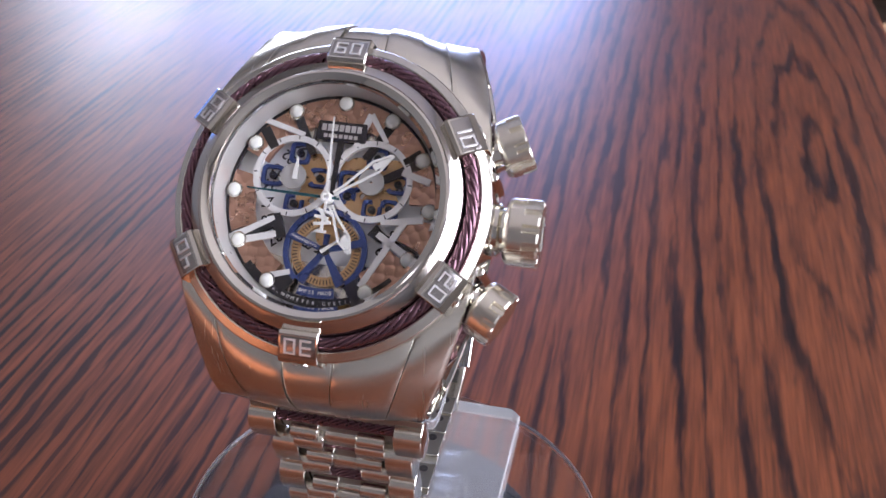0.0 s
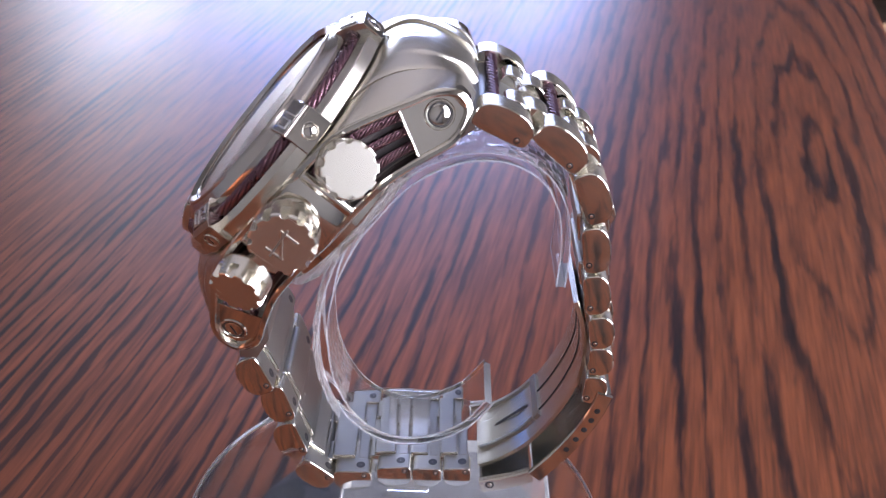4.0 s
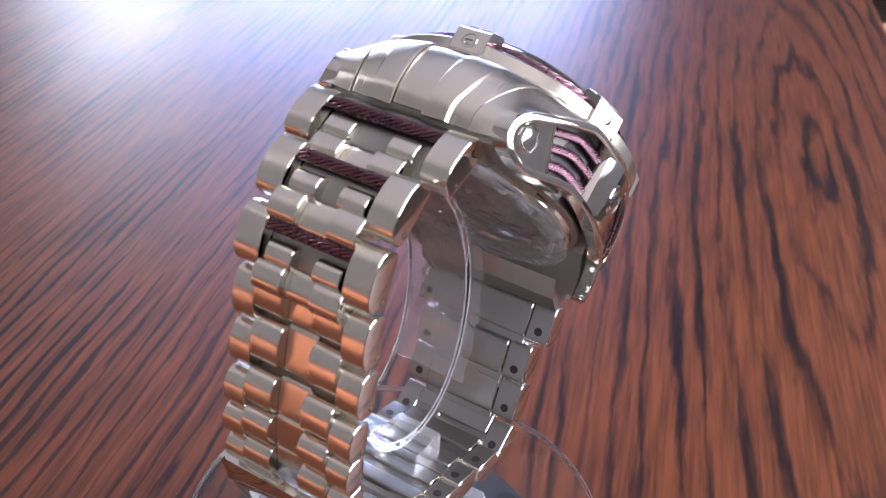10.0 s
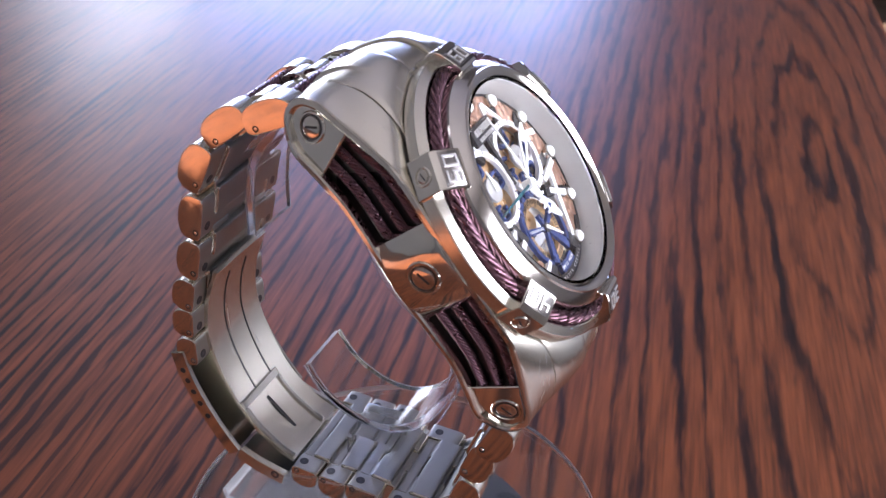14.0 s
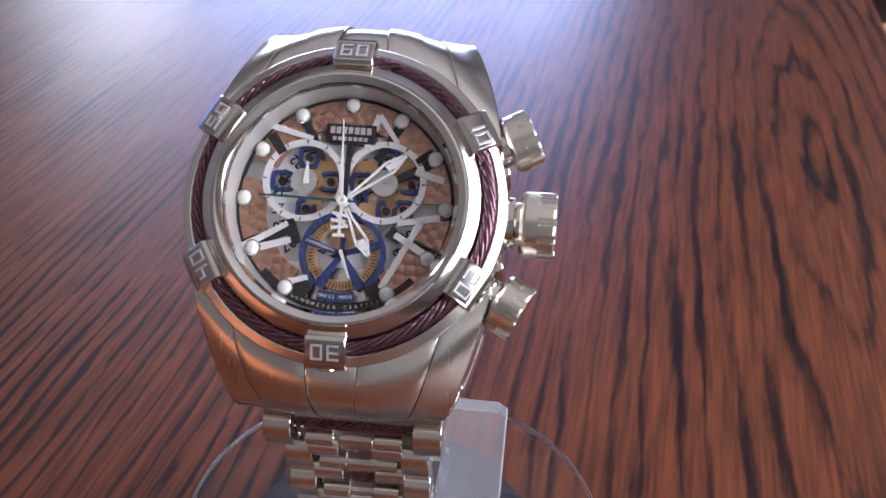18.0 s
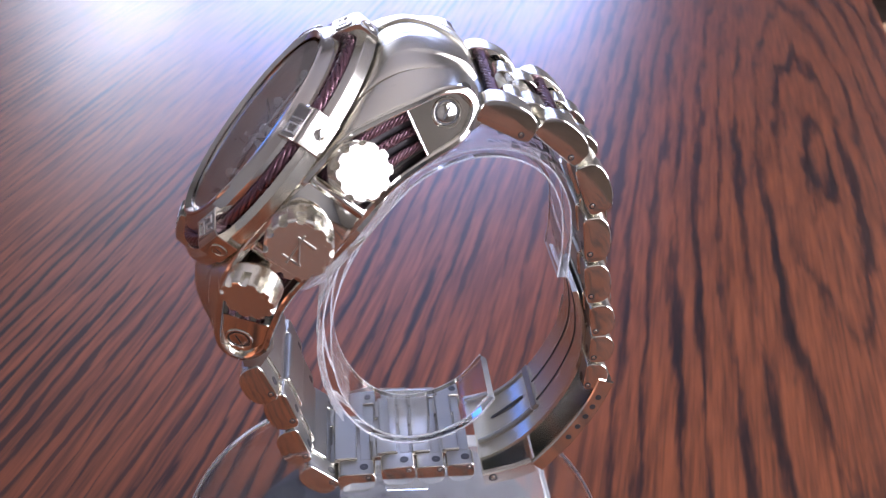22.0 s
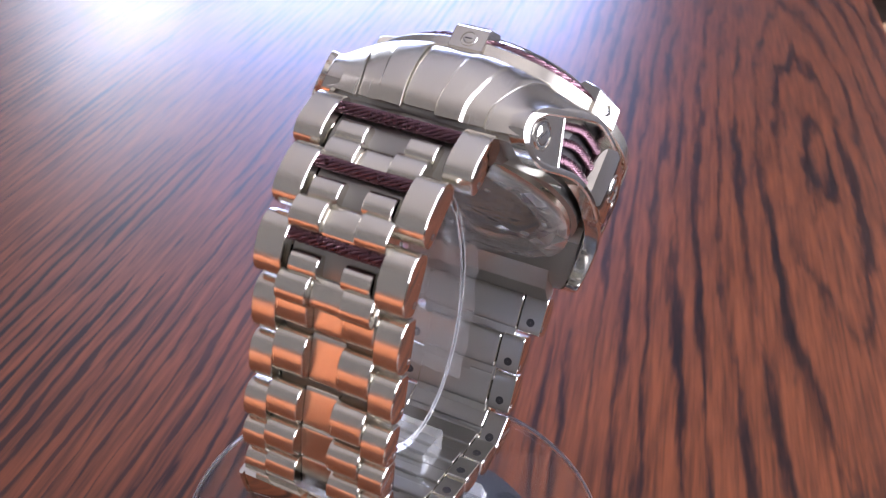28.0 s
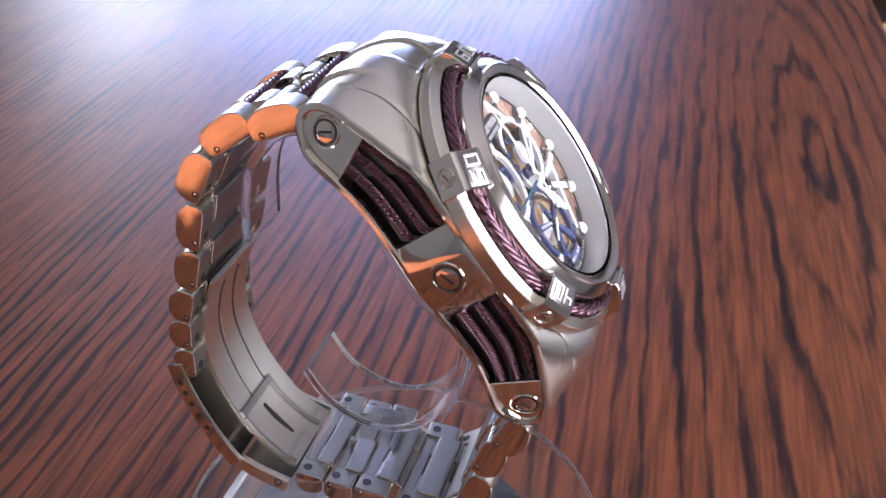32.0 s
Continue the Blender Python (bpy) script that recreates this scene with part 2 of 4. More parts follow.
def tube(path, radius, sides=8, closed=False, bm=None):
    pts = [Vector(p) for p in path]
    rows = []
    for i, p in enumerate(pts):
        a = pts[i - 1] if i or closed else p
        b = pts[(i + 1) % len(pts)] if i + 1 < len(pts) or closed else p
        t = (b - a).normalized()
        side = t.cross(Vector((0.31, 0.22, 0.92))).normalized()
        up = side.cross(t)
        rows.append([p + radius * (math.cos(TAU * k / sides) * side + math.sin(TAU * k / sides) * up) for k in range(sides)])
    bm, vs = grid(rows, closed, True, bm)
    if not closed:
        bm.faces.new(vs[0])
        bm.faces.new(vs[-1])
    return bm


def rope(path, radius, strands=7, pitch=7.0, sides=5):
    """A twisted wire cable along a path of evenly spaced points: one lobed skin that winds round it."""
    pts = [Vector(p) for p in path]
    fine = []
    for p, q in zip(pts, pts[1:]):
        fine += [p, (p + q) / 2]
    pts = fine + [pts[-1]]
    n = strands * sides
    rows, run = [], 0.0
    for i, p in enumerate(pts):
        run += (p - pts[i - 1]).length if i else 0
        t = (pts[min(i + 1, len(pts) - 1)] - pts[max(i - 1, 0)]).normalized()
        side = t.cross(Vector((0.31, 0.22, 0.92))).normalized()
        up = side.cross(t)
        row = []
        for k in range(n):
            lobe = abs(math.sin(math.pi * k / sides))
            r = radius * (0.76 + 0.26 * lobe ** 0.7)
            ang = TAU * (k / n + run / pitch)
            row.append(p + r * (math.cos(ang) * side + math.sin(ang) * up))
        rows.append(row)
    bm, vs = grid(rows, False, True)
    bm.faces.new(vs[0])
    bm.faces.new(vs[-1])
    return bm


def lettering(text, size, depth=0.0, bold=0.0):
    """Mesh of a word in the built-in font, centred, in metres."""
    cu = bpy.data.curves.new("letters", "FONT")
    cu.body, cu.size, cu.align_x, cu.align_y, cu.extrude, cu.resolution_u, cu.offset = text, size * MM, "CENTER", "CENTER", depth * MM, 3, bold * MM
    ob = bpy.data.objects.new("letters", cu)
    me = bpy.data.meshes.new_from_object(ob)
    bpy.data.objects.remove(ob)
    return me


def screw_mesh(radius, depth):
    """A slotted screw head with a ring-shaped seat, axis along z."""
    bm = lathe([(radius * 0.2, -depth), (radius * 1.28, -depth), (radius * 1.28, 0.05), (radius * 1.2, 0.22), (radius * 1.08, 0.22), (radius * 1.0, -0.15),
                (radius * 0.86, -0.15), (radius * 0.82, 0.12), (radius * 0.74, 0.2), (0.02, 0.2)], 32, closed=False)
    return bm


def slot_mesh(radius):
    return box(-radius * 0.56, radius * 0.56, -radius * 0.09, radius * 0.09, 0.1, 0.225)


def finish(bm, mat, name="shared", smooth=True, ends=None):
    """A mesh for pieces that share it."""
    me = bpy.data.meshes.new(name)
    bmesh.ops.recalc_face_normals(bm, faces=bm.faces)
    bm.to_mesh(me)
    bm.free()
    me.transform(Matrix.Scale(MM, 4))
    me.materials.append(mat)
    if ends:
        me.materials.append(ends)
        for f in me.polygons:
            f.material_index = 1 if abs(f.normal.x) > 0.4 else 0
    if smooth:
        me.polygons.foreach_set("use_smooth", [True] * len(me.polygons))
        me.set_sharp_from_angle(angle=radians(32))
    return me


def basis(origin, x, y, z):
    """A pose from an origin and three axes."""
    m = Matrix((x, y, z)).transposed().to_4x4()
    m.translation = origin
    return m


def lerp_table(table, s):
    """Smooth value of a table of tuples at s from 0 to 1."""
    k = s * (len(table) - 1)
    i = min(int(k), len(table) - 2)
    f = k - i
    p0, p1, p2, p3 = table[max(i - 1, 0)], table[i], table[i + 1], table[min(i + 2, len(table) - 1)]
    return tuple(0.5 * (2 * b + (c - a) * f + (2 * a - 5 * b + 4 * c - d) * f * f + (3 * b - a - 3 * c + d) * f ** 3) for a, b, c, d in zip(p0, p1, p2, p3))


# ---------------- the turning of the platter ----------------
PERIOD, PIVOT = 18.3158, Vector((0, 0, 0.1049))
# harmonics of the platter's sway: tilt about x and y and turn in degrees, shift in mm
SWAY = (
    (-0.37, -0.66, -1.13, -0.67, 0.76, -0.27),
    (0.61, -0.32, -2.79, -0.77, -0.57, -0.07),
    (0.03, -0.16, -0.51, 0.06, -0.26, 0.06),
    (0.12, 0.11, 1.57, -0.29, 0.16, -0.09),
    (0.16, -0.01, 0.15, 0.03, 0.06, 0.06),
    (0.01, 0.14, -0.46, 0.03, 0.06, 0.01),
    (0.12, 0.09, -0.15, 0.10, -0.07, -0.03),
    (-0.11, 0.08, 0.06, -0.03, 0.05, -0.09),
)
CASE = Matrix((
    (0.966153, 0.150794, -0.209309, -0.01173),
    (-0.257425, 0.616276, -0.744269, -0.01910),
    (0.016761, 0.772959, 0.634235, 0.12017),
    (0, 0, 0, 1)))


def turned(t):
    """Pose of the platter's load after t seconds."""
    a = TAU * t / PERIOD
    rx, ry, turn, dx, dy, dz = (sum(c * g(k * a) for c, (k, g) in zip(col, ((k, g) for k in (1, 2, 3, 4) for g in (math.cos, math.sin)))) for col in zip(*SWAY))
    tilt = Matrix.Translation(PIVOT + Vector((dx, dy, dz)) * MM) @ pose(0, 0, 0, rx, ry, 0) @ Matrix.Translation(-PIVOT)
    return tilt @ Matrix.Rotation(-(a + radians(turn)), 4, "Z")


# ---------------- the room and the table ----------------


def room_box(name, x0, x1, y0, y1, z0, z1, mat, label):
    bm = box(x0 * 1000, x1 * 1000, y0 * 1000, y1 * 1000, z0 * 1000, z1 * 1000)
    return tagged(part(name, bm, mat, None, smooth=False), label, kind="structure")


def wall_with_opening(name, length, height, o0, o1, oz0, oz1, m, label):
    """A wall along its own x, 0.16 m thick, with one window opening."""
    bm = bmesh.new()
    for x0, x1, z0, z1 in ((0, o0, 0, height), (o1, length, 0, height), (o0, o1, 0, oz0), (o0, o1, oz1, height)):
        box(x0 * 1000, x1 * 1000, 0, 160, z0 * 1000, z1 * 1000, bm=bm)
    ob = part(name, bm, plaster, None, smooth=False)
    ob.matrix_world = m
    return tagged(ob, label, kind="structure")


def window_frame(name, o0, o1, oz0, oz1, posts, m, label):
    win = new(name)
    win.matrix_world = m
    tagged(win, label, "window", kind="structure")
    w = 45
    for x in (o0 * 1000 + w / 2, o1 * 1000 - w / 2, *[p * 1000 for p in posts]):
        part("post", box(x - w / 2, x + w / 2, 50, 110, oz0 * 1000, oz1 * 1000, 4), frame_paint, win)
    for z in (oz0 * 1000 + w / 2, oz1 * 1000 - w / 2):
        part("rail", box(o0 * 1000 + w, o1 * 1000 - w, 52, 108, z - w / 2, z + w / 2, 4), frame_paint, win)
    part("sill", box(o0 * 1000 - 60, o1 * 1000 + 60, -60, 40, oz0 * 1000 - 30, oz0 * 1000, 5), frame_paint, win)
    return win


X0, X1, Y0, Y1, Z0, Z1 = -2.3, 1.8, -2.8, 3.2, -0.74, 2.75
room_box("floor", X0 - 0.2, X1 + 0.2, Y0 - 0.2, Y1 + 0.2, Z0 - 0.1, Z0, floor_mat, "dark brown oak floor under the table")
room_box("ceiling", X0 - 0.2, X1 + 0.2, Y0 - 0.2, Y1 + 0.2, Z1, Z1 + 0.1, ceiling_paint, "plain white ceiling of the room")
room_box("wall_south", X0 - 0.16, X1 + 0.16, Y0 - 0.16, Y0, Z0, Z1, plaster, "plain painted wall behind the table")
left = Matrix.Translation((X0, Y0, Z0)) @ pose(0, 0, 0, 0, 0, 90)
bm = bmesh.new()
for x0, x1, z0, z1 in ((0, 3.0, 0, 3.49), (3.0, 3.5, 0, 2.66), (3.0, 3.5, 3.16, 3.49), (3.5, 4.75, 0, 3.49), (4.75, 5.65, 0, 1.12), (4.75, 5.65, 1.62, 3.49), (5.65, 6.0, 0, 3.49)):
    box(x0 * 1000, x1 * 1000, 0, 160, z0 * 1000, z1 * 1000, bm=bm)
west = part("wall_west", bm, plaster, None, smooth=False)
west.matrix_world = left
tagged(west, "painted wall with two added openings for light, one high and one low", kind="structure")
# unseen opening, added to let a sun patch fall beside the watch
window_frame("sun_patch_window", 3.0, 3.5, 2.66, 3.16, (), left, "unseen small high window added to shape a sun patch")
# unseen window, added only to put a blue reflection on the crystal
low = window_frame("blue_reflection_window", 4.75, 5.65, 1.12, 1.62, (), left, "unseen low window added for a blue reflection")
part("pane", box(4795, 5605, 78, 82, 1165, 1575), blue_glass, low, "added blue pane that tints the crystal's reflection")
far = Matrix.Translation((X0 - 0.16, Y1, Z0))
wall_with_opening("wall_north", X1 - X0 + 0.32, Z1 - Z0, 1.27, 3.20, 0.74, 1.92, far, "painted wall with a wide window")
window_frame("window_1", 1.27, 3.20, 0.74, 1.92, (1.80,), far, "white framed window with two lights")
side = Matrix.Translation((X1, Y1, Z0)) @ pose(0, 0, 0, 0, 0, -90)
bm = bmesh.new()
for x0, x1, z0, z1 in ((0, 2.85, 0, 3.49), (2.85, 5.35, 0, 0.82), (2.85, 5.35, 2.49, 3.49), (5.35, 6.0, 0, 3.49)):
    box(x0 * 1000, x1 * 1000, 0, 160, z0 * 1000, z1 * 1000, bm=bm)
east = part("wall_east", bm, cream_plaster, None, smooth=False)
east.matrix_world = side
tagged(east, "cream painted wall with a tall side window", kind="structure")
window_frame("window_2", 2.85, 5.35, 0.82, 2.49, (), side, "tall white framed side window")
ground = part("ground", box(-60000, 60000, -60000, 60000, -1100, -1000), floor_mat, None, smooth=False)
tagged(ground, "plain ground outside the house", kind="structure")


def table():
    """The wooden table; its long side follows the grain."""
    top = new("table")
    top.matrix_world = Matrix.Translation((0.294, 0.50, 0)) @ Matrix.Rotation(-GRAIN, 4, "Z")
    tagged(top, "varnished red-brown wooden table with dark grain", "table")
    slab = part("tabletop", box(-950, 6, -1150, 750, -32, 0, 3), table_wood, top)
    for x in (-890, -60):
        for y in (-1090, 690):
            part("leg", box(x - 32, x + 32, y - 32, y + 32, Z0 * 1000, -32, 4), table_wood, top)
    for y in (-1080, 680):
        part("apron", box(-856, -94, y - 10, y + 10, -122, -32, 2), table_wood, top)
    for x in (-880, -70):
        part("apron", box(x - 10, x + 10, -1056, 656, -122, -32, 2), table_wood, top)
    return top


table()

# ---------------- turntable and stand ----------------
DISC = 36.0


def turntable():
    base = new("turntable")
    tagged(base, "small display turntable with a clear round platter on a dark base", "turntable")
    part("base", lathe([(0.5, 0), (33, 0), (34, 1), (34, 24), (32.5, 26), (0.5, 26)], 64, closed=False), base_black, base, "dark glossy solar base")
    part("spindle", lathe([(0.5, 26), (6, 26), (6, DISC - 3.0), (0.5, DISC - 3.0)], 32, closed=False), base_black, base)
    me = finish(lathe([(0.05, DISC - 3.0), (43.2, DISC - 3.0), (43.5, DISC - 2.7), (43.5, DISC - 0.3), (43.2, DISC), (0.05, DISC)], 128, closed=False), acrylic, "platter", ends=None)
    me.materials.append(frosted_rim)
    for f in me.polygons:
        f.material_index = 1 if abs(f.normal.z) < 0.9 else 0
    platter = piece("platter", me, base, "clear acrylic disc with a cut rim")
    platter.visible_shadow = False
    return base


turntable()
RING_T = 1.7
CUFF = [(16, -53.5), (22, -48.8), (27.3, -43), (29.8, -36), (28.3, -28.8), (23, -22.6), (14.5, -18.8), (5, -18.3), (-4, -19.2), (-14, -22.6), (-22.5, -28.2),
        (-29.5, -36), (-33, -45), (-32, -53), (-27, -58.8), (-19.5, -62.0), (-12.0, -61.8)]


def cuff_rows(section, n=110):
    """Rows of a section (x, depth under the outer line) along the cuff's open line."""
    pts = [Vector(lerp_table(CUFF, i / n)) for i in range(n + 1)]
    rows = []
    for i, p in enumerate(pts):
        t = (pts[min(i + 1, n)] - pts[max(i - 1, 0)]).normalized()
        o = Vector((t.y, -t.x))
        rows.append([(x, p.x - o.x * d, p.y - o.y * d) for x, d in section])
    return rows


def stand():
    """Clear acrylic watch stand: a square foot, a post and an open C-shaped cuff."""
    root = new("watch_stand")
    tagged(root, "clear acrylic watch stand with an open C-shaped cuff", "stand")
    foot = [(-17, -22), (-19, -20), (-19, 20), (-17, 22), (17, 22), (19, 20), (19, -20), (17, -22)]
    a = Matrix.Translation((5.0, 10.0, 0)) @ Matrix.Rotation(math.atan2(-0.2574, 0.9662), 4, "Z")
    slab = part("foot", solid(foot, DISC + 0.05, DISC + 6.5, 0.5), acrylic_block, root, "thick clear acrylic foot, its sides paled for their gleam", at=a)
    # paler sides carry the foot's highlights in their colour
    slab.data.materials.append(side_gleam)
    for f in slab.data.polygons:
        f.material_index = 0 if abs(f.normal.z) > 0.9 else 1
    parts = [slab]
    post_at = Matrix.Translation((-3.2, 3.9, 0)) @ Matrix.Rotation(math.atan2(-0.2574, 0.9662), 4, "Z")
    parts.append(part("post", box(-5, 5, -4.5, 4.5, DISC + 6.55, 61.6, 0.5), acrylic_block, root, at=post_at))
    to_case = CASE.copy()
    to_case.translation = to_case.translation / MM
    bm, vs = grid(cuff_rows(((0.2, 0), (13.3, 0), (13.3, RING_T), (0.2, RING_T))), False, True)
    bm.faces.new(vs[0])
    bm.faces.new(vs[-1])
    cuff = part("cuff", bm, acrylic, root, at=to_case)
    cuff.data.materials.append(side_gleam)
    for f in cuff.data.polygons[-2:]:
        f.material_index = 1
    parts.append(cuff)
    # thin pale strips laid along the cuff as its edge highlights
    for x0, x1 in ((-0.06, 0.19), (13.31, 13.56)):
        for d0, d1 in ((-0.04, 0.24), (RING_T - 0.24, RING_T + 0.04)):
            bm, vs = grid(cuff_rows(((x0, d0), (x1, d0), (x1, d1), (x0, d1))), False, True)
            bm.faces.new(vs[0])
            bm.faces.new(vs[-1])
            parts.append(part("cuff_gleam", bm, edge_gleam, cuff, "pale strip for the gleam of the cuff's edge"))
    # crinkled film caught between the case and the cuff
    rng = random.Random(11)
    rows = [[(x + rng.uniform(-0.3, 0.3), y + rng.uniform(-0.2, 0.2), z + rng.uniform(-0.1, 0.3)) for x, y, z in r] for r in cuff_rows([(-2.2 + 1.7 * i, -0.8) for i in range(11)], 70)[10:52]]
    rows = [r + [(x, y, z - 0.07) for x, y, z in reversed(r)] for r in rows]
    bm, vs = grid(rows, False, True)
    bm.faces.new(vs[0])
    bm.faces.new(vs[-1])
    parts.append(part("film_wrap", bm, film_mat, root, "crinkled clear film round the cuff", at=to_case, smooth=False))
    for ob in parts:
        ob.visible_shadow = False
    return root


watch_stand = stand()

# ---------------- the wristwatch (case space: x to 3 o'clock, y to 12, z out of the dial; mm) ----------------
watch = new("wristwatch")
tagged(watch, "large steel skeleton wristwatch with purple twisted cables, closed on its bracelet", "wristwatch")

MIDLINE = [(10, -2.0), (18, -1.9), (23.5, -1.9), (27.3, -2.6), (30.4, -4.6), (32.4, -8.2), (33.3, -12.2), (33.3, -15.2), (32.3, -17.8)]
FLANK = [(2, -1.6), (8, -1.7), (15.3, -2.5), (19, -4.0), (22.8, -6.0), (26.5, -8.2), (29.7, -10.2), (31.8, -12.9), (31.6, -16.8)]
UNDER = [(31.0, -18.0), (26.0, -18.4), (20, -16.2), (12, -14.6)]


def flank_x(y):
    return 24.8 - 5.3 * min(abs(y) / 27.3, 1.2) ** 2


def shell(u, s, inward=0.0):
    """A point of the case's shell towards 12: u across from -1 to 1, s from the bezel to the lug's end."""
    (cy, cz), (fy, fz) = lerp_table(MIDLINE, s), lerp_table(FLANK, s)
    w = abs(u) ** 2.2
    y, z = cy + (fy - cy) * w, cz + (fz - cz) * w
    d = Vector((8 - y, -15 - z)).normalized() if y > 8 else Vector((0, -1))
    return Vector((u * flank_x(fy), y + d.x * inward, z + d.y * inward))


def seam(v, s):
    """Across-position of a panel seam: seams run out towards the flanks near the bezel."""
    return v + 0.25 * (1 - s) ** 1.2 * v * (1 - abs(v) ** 3)


def case_end(flip):
    """The brushed end of the case: five panels with seams, over a core."""
    k = -1.0 if flip else 1.0
    rows = []
    for i in range(25):
        u = -0.86 + 1.72 * i / 24
        row = [shell(u, j / 20, 0.95) for j in range(21)] + [Vector((u * flank_x(y), y, z)) for y, z in UNDER]
        rows.append([(p.x, p.y * k, p.z) for p in row])
    bm, vs = grid(rows, False, True)
    bm.faces.new(vs[0])
    bm.faces.new(vs[-1])
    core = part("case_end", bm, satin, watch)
    sides = ((-1, -0.63, 0.0, 1), (-0.622, -0.165, -0.2 * (k > 0), 0.98), (-0.157, 0.157, 0.3, 0.95), (0.165, 0.622, -0.2 * (k > 0), 0.98), (0.63, 1, 0.0, 1))
    for u0, u1, sink, s1 in sides:
        us = [u0 + (u1 - u0) * i / 8 for i in range(9)] + [u0 + 0.006, u1 - 0.006]
        stepped = k > 0 and 0.1 < abs(u0 + u1) < 1.0
        if stepped:
            us += [math.copysign(f, u0 + u1) for f in (0.405, 0.413, 0.427)]
        us.sort()
        ss = [s1 * j / 22 for j in range(23)]
        outer, inner = [], []
        for u in us:
            edge = 0.08 if u in (us[0], us[-1]) else 0.0
            step = 0.6 * min(1.0, max(0.0, (abs(u) - 0.41) / 0.012)) if stepped else 0.0
            outer.append([shell(seam(u, s), s, sink + edge + step * min(1.0, max(0.0, (s - 0.4) / 0.5))) for s in ss])
            inner.append([shell(seam(u, s), s, sink + 1.3) for s in ss])
        rows = [[(p.x, p.y * k, p.z) for p in a] + [(p.x, p.y * k, p.z) for p in reversed(b)] for a, b in zip(outer, inner)]
        bm, vs = grid(rows, False, True)
        bm.faces.new(vs[0])
        bm.faces.new(vs[-1])
        part("panel", bm, brushed, core)
    return core


case_end(False)
case_end(True)
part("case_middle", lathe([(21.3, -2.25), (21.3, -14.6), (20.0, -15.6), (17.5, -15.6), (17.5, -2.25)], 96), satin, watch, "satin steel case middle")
back = part("caseback", lathe([(20.6, -15.0), (20.6, -16.2), (19.6, -16.8), (15.0, -16.8), (14.6, -16.3), (14.6, -15.0)], 96), polished, watch, "polished screwed caseback ring")
part("rotor", lathe([(0.3, -13.6), (14.5, -13.6), (14.5, -12.6), (0.3, -12.6)], 72, closed=False), gold_plate, back, "gilt movement seen through the back")
glass = part("back_glass", lathe([(0.05, -15.6), (14.58, -15.6), (14.58, -14.6), (0.05, -14.6)], 72, closed=False), crystal_mat, back)
glass.visible_shadow = False
# crinkled film still stuck under the case
rng = random.Random(4)
rows = []
for i in range(8):
    r = 0.4 + 20.6 * i / 7
    rows.append([(r * math.sin(TAU * j / 22), r * math.cos(TAU * j / 22), -17.1 - 0.3 * rng.random() - (0.8 * rng.random() if i > 5 else 0.0)) for j in range(22)])
rows += [[(x, y, z - 0.08) for x, y, z in r] for r in reversed(rows)]
film_sheet = part("protective_film", grid(rows, True, True)[0], film_mat, back, "crinkled clear protective film", smooth=False)
film_sheet.visible_shadow = False

# outline of the recessed flanks, one quarter loop mirrored in y
half = [(0, -1.6), (8, -1.7), (15.3, -2.5), (19, -4.0), (22.8, -6.0), (26.5, -8.2), (29.7, -10.2), (31.8, -12.7), (32.3, -15.0), (31.4, -17.2), (29, -18.4), (25.5, -18.6), (20.2, -16.4), (14.4, -14.5), (6.6, -13.8), (0, -14.0)]
QUARTER = [lerp_table(half, i / 60) for i in range(61)]
OUTLINE = QUARTER + [(-y, z) for y, z in reversed(QUARTER[1:-1])]


def inset_loop(points, d):
    out, n = [], len(points)
    for i in range(n):
        (ay, az), (by, bz) = points[i - 1], points[(i + 1) % n]
        t = Vector((by - ay, bz - az)).normalized()
        out.append((points[i][0] + t.y * d, points[i][1] - t.x * d))
    return out


LUG_SLOPE = {-1: 0.325, 1: 0.388}


